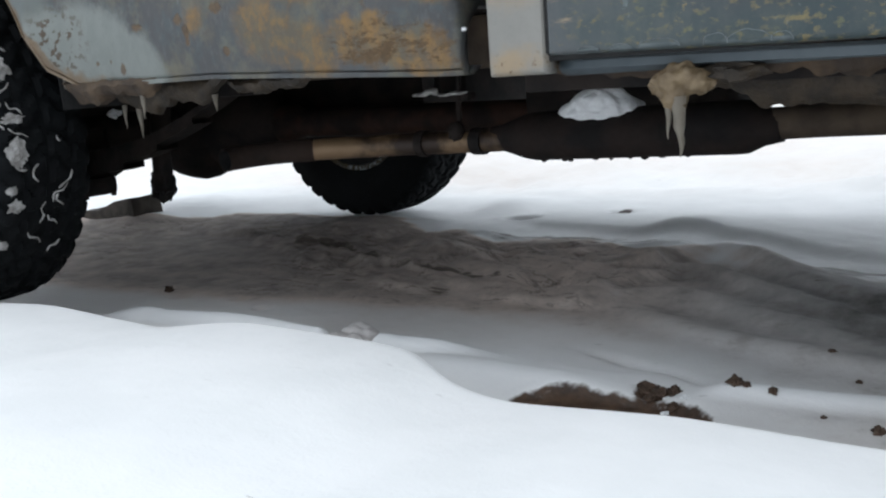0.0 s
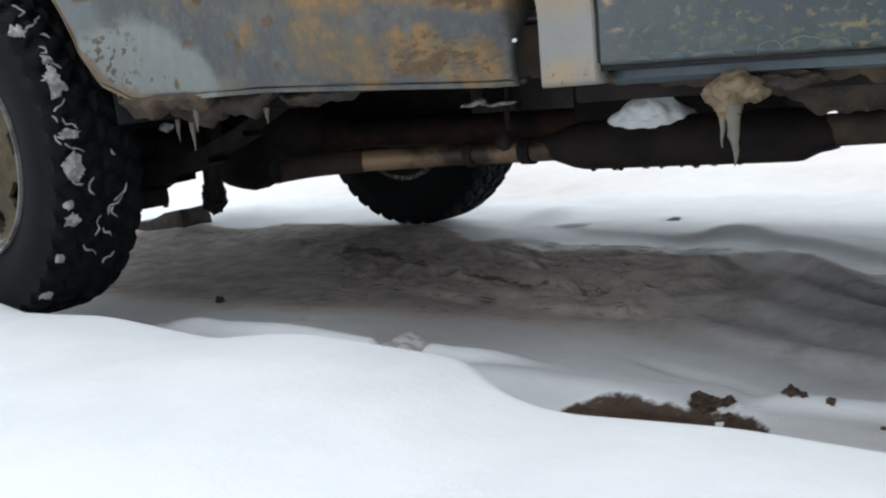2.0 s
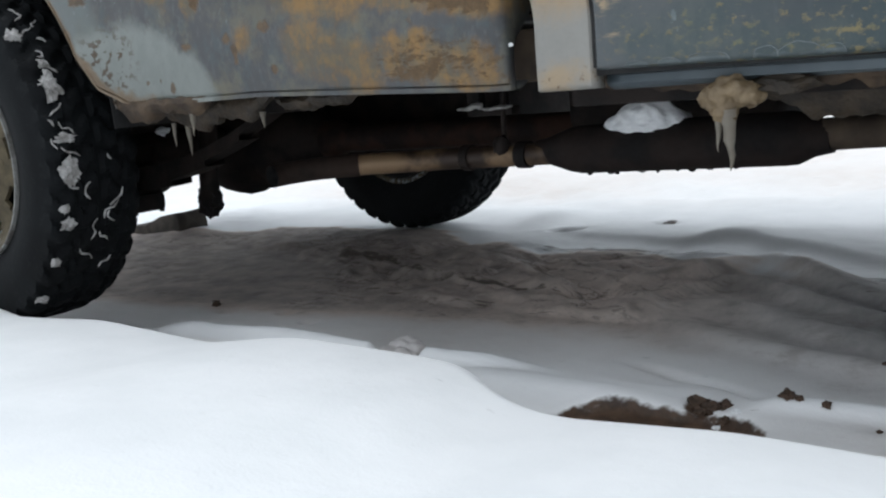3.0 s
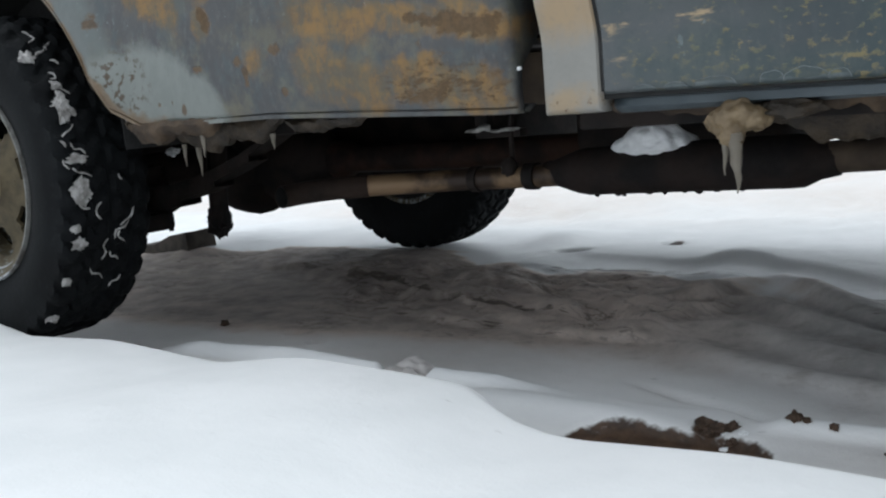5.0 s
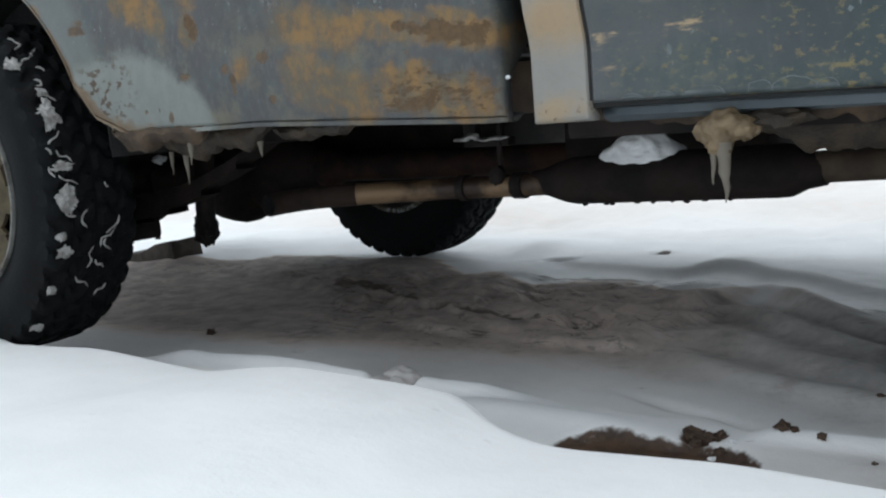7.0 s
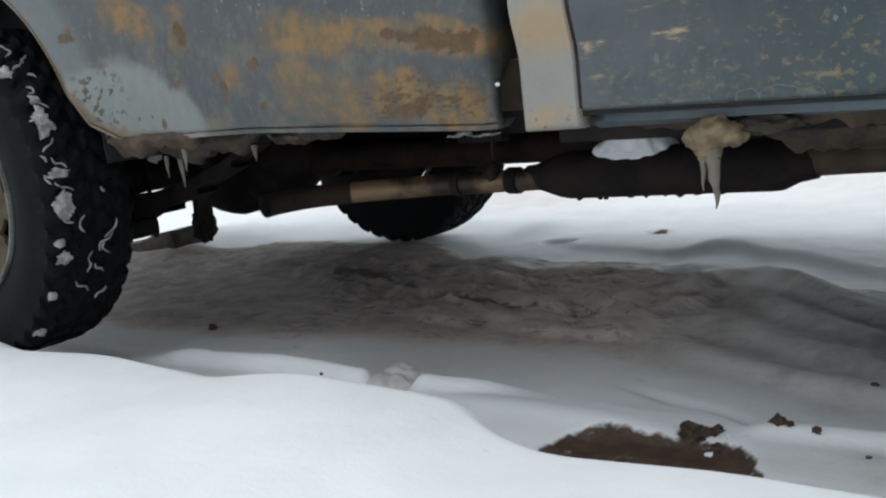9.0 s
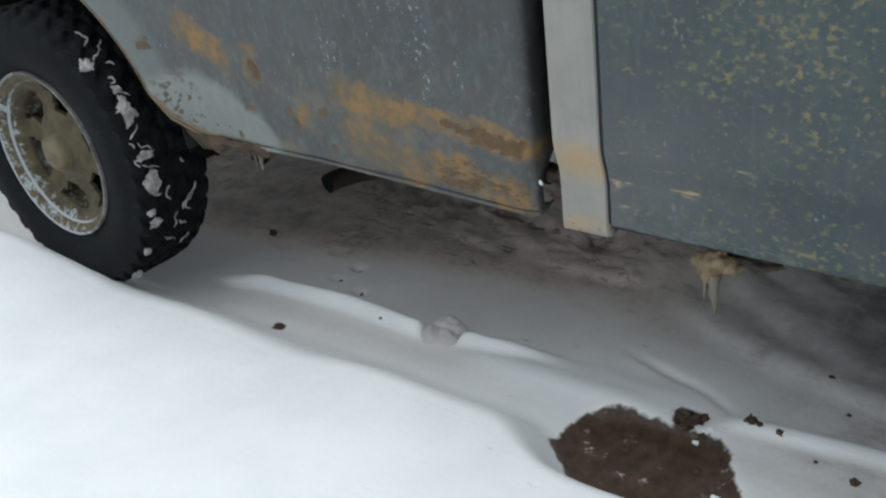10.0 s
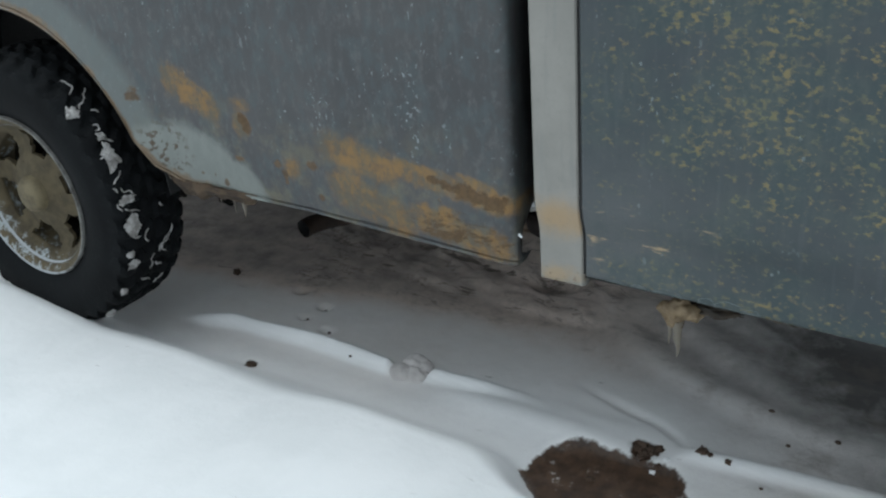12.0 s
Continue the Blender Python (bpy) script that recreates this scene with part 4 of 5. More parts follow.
def build_cab():
    for y0, s in ((0.0, 1), (1.64, -1)):
        cab_strip(0.0, 0.087, 0.531, 1.22, 10, 44, PILLAR, "rear_pillar", "pale grey rear cab pillar with ochre stain", y0, s, turn_lo=0.10)
        door = cab_strip(0.0915, 1.16, 0.55, 1.22, 40, 44, CAB, "door", "blue-grey door with yellow flaking paint", y0, s, proud=0.001, foot=door_foot)
        bm = bmesh.new()
        box(bm, (0.08, y0 + s * 0.024 - 0.004, 0.5465), (1.18, y0 + s * 0.024 + 0.004, 1.21))
        part("door_seal", bm, SEAM, door)
        bm = bmesh.new()
        sheet(bm, [[(0.0862, y0 + s * (cab_y(z) + 0.011), z), (0.0864, y0 + s * (cab_y(z) + 0.0045), z), (0.0890, y0 + s * (cab_y(z) + 0.004), z), (0.0918, y0 + s * (cab_y(z) + 0.0045), z), (0.0920, y0 + s * (cab_y(z) + 0.011), z)] for z in np.linspace(0.557, 1.215, 40)])
        part("door_gasket", bm, SEAM, door)
        # sill below the door
        prof = [(0.070, 0.004), (0.052, 0.003), (0.047, 0.0), (0.047, -0.008), (0.053, 0.532), (0.066, 0.528), (0.11, 0.527)]
        bm = bmesh.new()
        sheet(bm, [[(x, y0 + s * (a + 0.001 * noise.noise(Vector((x * 9, b * 30, 2)))), b if b > 0.1 else door_foot(x) - 0.0095 + b) for a, b in prof] for x in np.linspace(0.088, 1.2, 50)])
        ob = part("sill", bm, SILL, truck, "blue-grey sill with dirty lower edge")
        m = ob.modifiers.new("skin", "SOLIDIFY")
        m.thickness = 0.002
    bm = bmesh.new()
    box(bm, (-0.0, 0.10, 0.505), (1.25, 1.54, 0.56), 0.004)
    part("cab_floor", bm, DARK_STEEL, truck)
    bm = bmesh.new()
    box(bm, (0.0, 0.10, 0.56), (0.03, 1.54, 1.24), 0.01)
    part("cab_rear_wall", bm, CAB, truck)
    # black block added in the upper gap to stand for its shade
    bm = bmesh.new()
    box(bm, (-0.0585, 0.13, 0.80), (-0.003, 1.51, 1.14), 0.01)
    part("gap_filler", bm, BLACK, truck, "black filler for the shade between bed and cab")
    # roof with its glass
    bm = bmesh.new()
    box(bm, (0.12, 0.2, 1.66), (1.05, 1.44, 1.71), 0.02)
    for x, y in ((0.10, 0.09), (0.10, 1.55), (1.14, 0.09), (1.14, 1.55)):
        tube(bm, [(x, y, 1.2), (0.17 if x < 0.5 else 0.98, 0.24 if y < 1 else 1.4, 1.68)], 0.035, 8)
    part("roof", bm, CAB, truck)
    for y in (0.10, 1.54):
        bm = bmesh.new()
        t = 0.13 if y < 1 else -0.13
        sheet(bm, [[(0.12, y, 1.2), (1.12, y, 1.2)], [(0.19, y + t, 1.67), (0.98, y + t, 1.67)]])
        ob = part("side_window", bm, GLASS, truck)
        m = ob.modifiers.new("thick", "SOLIDIFY")
        m.thickness = 0.004
    for x, x2 in ((0.08, 0.16), (1.2, 0.99)):
        bm = bmesh.new()
        sheet(bm, [[(x, 0.12, 1.22), (x, 1.52, 1.22)], [(x2, 0.25, 1.67), (x2, 1.39, 1.67)]])
        ob = part("rear_window" if x < 1 else "windscreen", bm, GLASS, truck)
        m = ob.modifiers.new("thick", "SOLIDIFY")
        m.thickness = 0.004
    # front end
    bm = bmesh.new()
    box(bm, (1.19, 0.02, 0.80), (2.35, 1.62, 1.18), 0.05)
    part("front_body", bm, CAB, truck)
    bm = bmesh.new()
    box(bm, (2.34, 0.05, 0.46), (2.46, 1.59, 0.66), 0.03)
    part("front_bumper", bm, DARK_STEEL, truck)


build_cab()


# ---- wheels ----
def tyre_mesh(R=0.372, half=0.105):
    """One skin: sidewalls, shoulder ribs and chunky lugs parted by grooves."""
    side = [(-half + 0.030, 0.205), (-half + 0.012, 0.212), (-half + 0.002, 0.240), (-half - 0.008, 0.275), (-half - 0.006, 0.310), (-half - 0.001, 0.326)]
    crown = [(y, R - 0.012 - 0.018 * (abs(y) / half) ** 6) for y in np.linspace(-half + 0.001, half - 0.001, 30)]
    prof = side + crown + [(-y, r) for y, r in side[::-1]]
    seg, n, bm = 320, 38, bmesh.new()
    rings = []
    for y, r in prof:
        ring = []
        for k in range(seg):
            a = 2 * math.pi * k / seg
            up = 0.0
            if r > 0.335:
                u = abs(y) / half
                row = 0 if u > 0.56 else 1
                shift = 0.5 * row + (0.25 if y > 0 else 0.0)
                zig = 0.16 * math.sin(y * 130 + (2 if y > 0 else 0))
                c = (n * a / (2 * math.pi) + shift + zig) % 1.0
                gap = 0.16 if row == 0 else 0.13
                lug = min(max((abs(c - 0.5) - 0.5 + gap + 0.05) / -0.05, 0), 1)
                lane = min(max((abs(u - 0.52) - 0.03) / 0.02, 0), 1) * min(max((u - 0.05) / 0.03, 0), 1)
                up = 0.010 * lug * lane
            ring.append(bm.verts.new(((r + up) * math.cos(a), y, (r + up) * math.sin(a))))
        rings.append(ring)
    for a, b in zip(rings, rings[1:]):
        for k in range(seg):
            bm.faces.new((a[k], a[(k + 1) % seg], b[(k + 1) % seg], b[k]))
    return bm


def barrel_mesh(half=0.1):
    prof = [(-half + 0.012, 0.193), (-half + 0.006, 0.2), (-half - 0.001, 0.207), (-half - 0.003, 0.213), (-half + 0.003, 0.2165), (-half + 0.014, 0.212), (-half + 0.016, 0.2)]
    inner = [(half - 0.016, 0.2), (half - 0.014, 0.212), (half, 0.213), (half - 0.002, 0.2)]
    well = [(0.02, 0.178), (-0.03, 0.178), (-half + 0.03, 0.186)]
    bm = bmesh.new()
    revolve(bm, prof + [(-0.05, 0.196), (0.0, 0.17), (0.05, 0.196)] + inner + well, 72, True)
    return bm


def disc_mesh(face=-0.040):
    """Rim centre with six windows, deeper at the edge than at the hub."""
    nseg, bm = 96, bmesh.new()
    radii = [0.044, 0.056, 0.074, 0.090, 0.102, 0.120, 0.138, 0.152, 0.168, 0.188]
    depth = [-0.030, -0.026, -0.018, -0.014, -0.010, -0.004, 0.0, -0.004, -0.016, -0.040]
    rings = [[bm.verts.new((r * math.cos(a), face + d, r * math.sin(a))) for a in (2 * math.pi * k / nseg for k in range(nseg))] for r, d in zip(radii, depth)]
    for i in range(len(rings) - 1):
        for k in range(nseg):
            u = ((k + 4) % 16) / 16
            wide = 0.24 + 0.03 * (i - 4)
            if 4 <= i <= 7 and abs(u - 0.5) < wide:
                continue
            bm.faces.new((rings[i][k], rings[i][(k + 1) % nseg], rings[i + 1][(k + 1) % nseg], rings[i + 1][k]))
    geom = bmesh.ops.extrude_face_region(bm, geom=list(bm.faces))
    for v in geom["geom"]:
        if isinstance(v, bmesh.types.BMVert):
            v.co.y += 0.010
    return bm


def snow_in_tread(parent, R=0.372):
    """Squiggles of packed snow caught between the lugs on the front of the tread."""
    rnd = random.Random(11)

    def at(a, y, lift=0.0):
        return ((R + lift) * math.cos(a), y, (R + lift) * math.sin(a))

    def caught(bm):
        ob = new("snow_clump", mesh_from("snow_clump", bm, DIRTY_SNOW))
        ob.parent = parent
        tagged(ob, "grey-white snow packed in the tread")

    # caked patches
    for a_deg, y, wide, tall in ((24, -0.066, 0.016, 0.028), (7, -0.068, 0.019, 0.009), (-3, -0.070, 0.019, 0.022), (-20.5, -0.077, 0.015, 0.012), (-15, -0.086, 0.008, 0.008),
                                 (44, -0.088, 0.013, 0.014), (32, -0.060, 0.010, 0.008), (-34, -0.094, 0.008, 0.007), (-52, -0.092, 0.012, 0.007)):
        bm = bmesh.new()
        lump(bm, (0, 0, 0), (0.0055, wide, tall), 3 * a_deg, 0.75, 2.2, 4)
        for v in bm.verts:
            v.co += 0.004 * noise.noise_vector(v.co * 90 + Vector((a_deg, 0, 0)))
        bm.transform(Matrix.Translation(at(radians(a_deg), y, -0.003)) @ Matrix.Rotation(-radians(a_deg), 4, "Y"))
        caught(bm)
    # angular threads in the grooves
    for a_deg, y, size in ((-11, -0.030, 1.0), (-18, 0.001, 1.3), (-33, -0.009, 1.2), (-1.4, -0.090, 0.9), (3, -0.045, 1.0), (10, -0.049, 1.0), (5.6, -0.088, 0.9), (26, -0.088, 0.8), (12, -0.095, 0.6),
                           (36, -0.068, 0.8), (0, 0.027, 0.5), (49, -0.036, 0.8), (-20.5, 0.034, 0.8), (53, -0.055, 1.0), (42, -0.035, 0.7), (57, -0.040, 0.7), (-27, 0.015, 0.8), (46, -0.07, 0.9), (-25, -0.02, 1.2), (-14, 0.02, 1.1), (-7, -0.055, 1.0), (16, -0.085, 0.9), (30, -0.045, 0.8), (-38, 0.02, 0.9)):
        turn, u, v = rnd.uniform(0, 6.28), -0.012 * size, rnd.uniform(-0.008, 0.008)
        pts = []
        for i in range(4 if size > 0.7 else 3):
            pts.append(at(radians(a_deg) + u / R, max(-0.1, min(0.1, y + v)), -0.002 + 0.001 * rnd.random()))
            turn += rnd.choice((-1, 1)) * rnd.uniform(0.7, 1.5)
            u, v = u + 0.015 * size * abs(math.cos(turn)), v + 0.015 * size * math.sin(turn)
        line = arc(pts, 2)
        bm = bmesh.new()
        tube(bm, line, [(0.0013 + 0.0014 * rnd.random()) * (0.5 if k in (0, len(line) - 1) else 1) for k in range(len(line))], 6)
        caught(bm)


def build_wheel():
    """The wheel round its own middle; its outer face looks along -y."""
    wheel = part("wheel", barrel_mesh(), RIM, None, "muddy steel wheel with off-road tyre")
    tyre = new("tyre", mesh_from("tyre", tyre_mesh(), RUBBER))
    bm = bmesh.new()
    revolve(bm, [(-0.080, 0.1875), (-0.090, 0.1955), (-0.099, 0.2075), (-0.104, 0.2125), (-0.104, 0.2165), (-0.098, 0.2185), (-0.088, 0.2165)], 72)
    lip = new("rim_lip", mesh_from("rim_lip", bm, LIP))
    disc = new("wheel_disc", mesh_from("wheel_disc", disc_mesh(), RIM))
    bm = bmesh.new()
    revolve(bm, [(-0.098, 0.0005), (-0.097, 0.032), (-0.091, 0.043), (-0.080, 0.048), (-0.060, 0.050), (-0.045, 0.064)], 32)
    cap = new("hub_cap", mesh_from("hub_cap", bm, CAP))
    bm = bmesh.new()
    revolve(bm, [(0.02, 0.165), (0.06, 0.17), (0.095, 0.196), (0.099, 0.196), (0.09, 0.15), (0.085, 0.02)], 40)
    # black, so that the shade behind the rim's windows is in the colour
    drum = new("brake_drum", mesh_from("brake_drum", bm, BLACK))
    for ob, text in ((tyre, "black off-road tyre with chunky tread"), (lip, "grey rim lip with frost"), (disc, "mud-coated rim centre with six windows"), (cap, "tan mud-coated hub cap"), (drum, "")):
        ob.parent = wheel
        tagged(ob, text)
    for k in range(6):
        a = 2 * math.pi * (k + 0.5) / 6 + radians(30)
        bm = bmesh.new()
        bmesh.ops.create_cone(bm, cap_ends=True, segments=6, radius1=0.011, radius2=0.009, depth=0.02, matrix=Matrix.Translation((0.079 * math.cos(a), -0.046, 0.079 * math.sin(a))) @ Matrix.Rotation(radians(90), 4, "X"))
        nut = new("wheel_nut", mesh_from("wheel_nut", bm, RIM))
        nut.parent = wheel
    return wheel


def hang(ob, m):
    ob.parent = truck
    ob.matrix_parent_inverse = truck.matrix_world.inverted()
    ob.matrix_basis = m


WX, WY, WZ = -1.457, 0.04, 0.464
near_wheel = build_wheel()
far_wheel = copy_thing(near_wheel, pose(0, 0, 0))
front_near, front_far = copy_thing(near_wheel, pose(0, 0, 0)), copy_thing(near_wheel, pose(0, 0, 0))
snow_in_tread(near_wheel)
hang(near_wheel, pose(WX, WY, WZ))
hang(far_wheel, pose(-1.43, 1.47, 0.448, 0, 0, 180))
hang(front_near, pose(1.62, WY + 0.02, 0.43))
hang(front_far, pose(1.62, 1.52, 0.40, 0, 0, 180))


# ---- underside ----
def build_underside():
    for y in (0.42, 1.22):
        bm = bmesh.new()
        box(bm, (-2.5, y - 0.035, 0.542), (2.3, y + 0.035, 0.636), 0.006)
        part("frame_rail", bm, RAIL_MUD, truck, "mud-brown chassis rail")
    # rear axle
    bm = bmesh.new()
    tube(bm, [(-1.45, 0.10, 0.450), (-1.45, 0.6, 0.450), (-1.45, 1.0, 0.449), (-1.44, 1.40, 0.448)], 0.045, 20)
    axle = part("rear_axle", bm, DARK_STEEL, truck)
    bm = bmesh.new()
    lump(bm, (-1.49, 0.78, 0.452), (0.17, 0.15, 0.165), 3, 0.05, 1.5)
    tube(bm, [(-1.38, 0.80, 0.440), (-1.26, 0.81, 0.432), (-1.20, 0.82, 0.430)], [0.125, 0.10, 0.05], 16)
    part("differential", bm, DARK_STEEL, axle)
    for y in (0.36, 1.22):
        bm = bmesh.new()
        zc = 0.362
        for k, (half, dz) in enumerate(((0.60, 0.0), (0.46, -0.014), (0.33, -0.028), (0.2, -0.042))):
            pts = [(-1.45 + half * u, zc + dz + 0.15 * (half * u / 0.6) ** 2 + 0.03) for u in np.linspace(-1, 1, 15)]
            sheet_lo = [[(x, y - 0.03, z), (x, y + 0.03, z)] for x, z in pts]
            rows_a = sheet(bm, sheet_lo)
            rows_b = sheet(bm, [[(x, y - 0.03, z + 0.0145), (x, y + 0.03, z + 0.0145)] for x, z in pts])
            for i in range(len(rows_a) - 1):
                for c in (0, 1):
                    bm.faces.new((rows_a[i][c], rows_a[i + 1][c], rows_b[i + 1][c], rows_b[i][c]))
        box(bm, (-1.56, y - 0.05, zc - 0.065), (-1.39, y + 0.05, zc - 0.02), 0.012)
        for x in (-1.50, -1.40):
            tube(bm, [(x, y - 0.04, zc - 0.07), (x, y - 0.04, zc + 0.10), (x, y + 0.04, zc + 0.10), (x, y + 0.04, zc - 0.07)], 0.007, 8)
        part("leaf_spring", bm, DARK_STEEL, truck)
        bm = bmesh.new()
        box(bm, (-0.90, y - 0.04, 0.52), (-0.82, y + 0.04, 0.60), 0.01)
        part("spring_hanger", bm, DARK_STEEL, truck)
    # damper with a caked lower end
    bm = bmesh.new()
    tube(bm, arc([(-1.262, 0.45, 0.30), (-1.257, 0.45, 0.42), (-1.22, 0.45, 0.60)], 4), 0.024, 14)
    damper = part("damper", bm, DARK_STEEL, truck)
    bm = bmesh.new()
    lump(bm, (-1.268, 0.452, 0.312), (0.030, 0.03, 0.040), 8, 0.5, 2.2)
    part("mud_cake", bm, DARK_STEEL, damper)
    bm = bmesh.new()
    lump(bm, (-1.50, 0.40, 0.350), (0.085, 0.05, 0.035), 12, 0.5, 2.0)
    lump(bm, (-1.43, 0.40, 0.367), (0.05, 0.05, 0.03), 13, 0.5, 2.0)
    part("mud_cake", bm, DARK_STEEL, truck)
    # tank and drive line
    bm = bmesh.new()
    box(bm, (-1.32, 0.92, 0.38), (-0.66, 1.30, 0.60), 0.04)
    part("fuel_tank", bm, DARK_STEEL, truck)
    bm = bmesh.new()
    tube(bm, [(-1.22, 0.82, 0.430), (-1.15, 0.82, 0.430), (-1.13, 0.82, 0.430), (-0.06, 0.82, 0.433), (-0.05, 0.82, 0.433), (0.0, 0.82, 0.433), (0.02, 0.82, 0.433)], [0.05, 0.05, 0.035, 0.035, 0.042, 0.042, 0.02], 18)
    part("propeller_shaft", bm, RUSTY_STEEL, truck, "rust-brown drive shaft")
    bm = bmesh.new()
    box(bm, (0.165, 0.72, 0.40), (1.25, 0.98, 0.58), 0.03)
    box(bm, (-0.385, 0.72, 0.415), (0.075, 0.94, 0.585), 0.035)
    lump(bm, (0.75, 0.86, 0.46), (0.35, 0.18, 0.09), 5, 0.12, 1.6)
    part("gearbox", bm, DARK_STEEL, truck)
    bm = bmesh.new()
    box(bm, (-0.60, 0.46, 0.55), (-0.50, 1.18, 0.62), 0.01)
    part("cross_member", bm, DARK_STEEL, truck)
    bm = bmesh.new()
    box(bm, (-2.12, 0.42, 0.42), (-2.0, 1.22, 0.60), 0.02)
    part("cross_member", bm, DARK_STEEL, truck)
    bm = bmesh.new()
    box(bm, (-2.5, 1.30, 0.44), (-1.0, 1.315, 0.66), 0.004)
    part("inner_fender", bm, DARK_STEEL, truck)
    bm = bmesh.new()
    box(bm, (-0.43, 0.43, 0.484), (-0.325, 0.46, 0.500), 0.004)
    box(bm, (-0.43, 0.43, 0.496), (-0.40, 0.452, 0.56), 0.004)
    part("mounting_bracket", bm, DARK_STEEL, truck)
    # exhaust
    bm = bmesh.new()
    run = arc([(-0.752, 0.200, 0.400), (-0.744, 0.232, 0.402), (-0.705, 0.285, 0.405), (-0.62, 0.342, 0.406), (-0.54, 0.388, 0.405), (-0.46, 0.418, 0.406), (-0.36, 0.430, 0.407), (-0.21, 0.435, 0.411)], 6)
    tube(bm, run[16:], 0.0215, 20, cap=False)
    pipe = part("exhaust_pipe", bm, PIPE_STEEL, truck, "brown-stained exhaust pipe")
    bm = bmesh.new()
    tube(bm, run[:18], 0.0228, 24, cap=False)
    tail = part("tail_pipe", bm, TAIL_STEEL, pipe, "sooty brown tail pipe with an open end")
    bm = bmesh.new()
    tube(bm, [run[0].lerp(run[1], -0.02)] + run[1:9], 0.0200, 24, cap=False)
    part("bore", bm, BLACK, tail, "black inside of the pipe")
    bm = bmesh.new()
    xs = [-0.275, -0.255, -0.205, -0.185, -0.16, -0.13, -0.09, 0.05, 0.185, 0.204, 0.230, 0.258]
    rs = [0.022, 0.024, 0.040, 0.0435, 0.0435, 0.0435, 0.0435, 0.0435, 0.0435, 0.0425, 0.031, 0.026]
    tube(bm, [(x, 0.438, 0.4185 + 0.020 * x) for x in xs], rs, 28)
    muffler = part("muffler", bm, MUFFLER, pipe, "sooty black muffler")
    rnd = random.Random(5)
    for k in range(9):
        x = -0.17 + 0.034 * k + rnd.uniform(-0.012, 0.012)
        bm = bmesh.new()
        lump(bm, (x, 0.432, 0.376 + 0.020 * x), (rnd.uniform(0.003, 0.007), 0.006, rnd.uniform(0.0025, 0.005)), k, 0.4, 2.0, 2)
        part("mud_crumb", bm, MUFFLER, muffler)
    bm = bmesh.new()
    tube(bm, arc([(0.24, 0.438, 0.4265), (0.34, 0.438, 0.430), (0.5, 0.44, 0.433), (0.8, 0.46, 0.44), (1.3, 0.5, 0.46)], 5), 0.0255, 18)
    part("front_pipe", bm, RAIL_MUD, pipe)
    for x, w in ((-0.305, 0.012), (-0.43, 0.009)):
        bm = bmesh.new()
        p = min(run, key=lambda q: abs(q.x - x))
        tube(bm, [(x - w, p.y, p.z), (x + w, p.y, p.z)], 0.0255, 20)
        part("pipe_clamp", bm, DARK_STEEL, pipe)
    bm = bmesh.new()
    tube(bm, [(-0.345, 0.43, 0.42), (-0.347, 0.43, 0.47), (-0.342, 0.43, 0.548)], 0.005, 8)
    lump(bm, (-0.345, 0.415, 0.428), (0.018, 0.014, 0.02), 2, 0.3, 2)
    part("pipe_hanger", bm, DARK_STEEL, truck)


build_underside()


# ---- frozen mud, ice and snow ----
def mud_strip(name, x0, x1, y, z, depth, seed, material, label, category, least=0.12):
    """A crust of frozen mud that hangs along an edge, uneven below, thinning out to both ends."""
    bm = bmesh.new()
    n = int((x1 - x0) / 0.008)
    rows = []
    for i in range(n + 1):
        x = x0 + (x1 - x0) * i / n
        e = min(1, 6 * i / n, 6 * (n - i) / n)
        k = 0.72 + 0.55 * noise.noise(Vector((x * 9, seed, 0))) + 0.26 * noise.noise(Vector((x * 31, seed, 4))) + 0.16 * abs(noise.noise(Vector((x * 70, seed, 8))))
        d = depth * max(least, k) * (0.15 + 0.85 * e)
        t = 0.022 * (0.4 + 0.6 * e) * (1 + 0.4 * noise.noise(Vector((x * 14, seed + 3, 0))))
        rows.append([(x, y + t * math.cos(a) * (1.0 if a < 3.2 else 0.9), z + 0.006 - (d * 0.5) * (1 - math.sin(a)) + 0.007 * noise.noise(Vector((x * 55, a * 2, seed)))) for a in np.linspace(0.5 * math.pi, 2.5 * math.pi, 15)])
    sheet(bm, rows)
    bmesh.ops.holes_fill(bm, edges=bm.edges, sides=0)
    ob = new(name, mesh_from(name, bm, material))
    return tagged(ob, label, category)


mud_strip("frozen_mud_crust", -0.992, -0.70, 0.034, 0.566, 0.050, 2.5, SILL_MUD, "tan frozen mud along the bed's lower edge", "frozen mud")
bm = bmesh.new()
icicle(bm, (-0.99, 0.03, 0.592), 0.034, 0.005, 0.0, 4)
tagged(part("icicle", bm, DIRTY_ICE, None, "small cloudy icicle on the wheel arch's corner"), "", "icicle")
crust = mud_strip("frozen_mud_crust", -0.99, -0.62, 0.112, 0.56, 0.064, 6.1, CRUST, "tan frozen mud with small icicles under the bed", "frozen mud")
for x, z, ln, r, s in ((-0.925, 0.52, 0.045, 0.005, 1), (-0.879, 0.515, 0.060, 0.0065, 2), (-0.66, 0.53, 0.03, 0.006, 6)):
    bm = bmesh.new()
    icicle(bm, (x, 0.112, z), ln, r, 0.0, s)
    part("icicle", bm, DIRTY_ICE, crust, "small dirty icicle")
bm = bmesh.new()
icicle(bm, (-0.766, 0.036, 0.538), 0.042, 0.006, 0.0, 7)
tagged(part("icicle", bm, DIRTY_ICE, None, "small cloudy icicle under the bed's lower edge"), "", "icicle")
mud_strip("frozen_mud_crust", -0.60, -0.40, 0.10, 0.55, 0.05, 7.5, CRUST, "brown mud crust under the bed", "frozen mud")
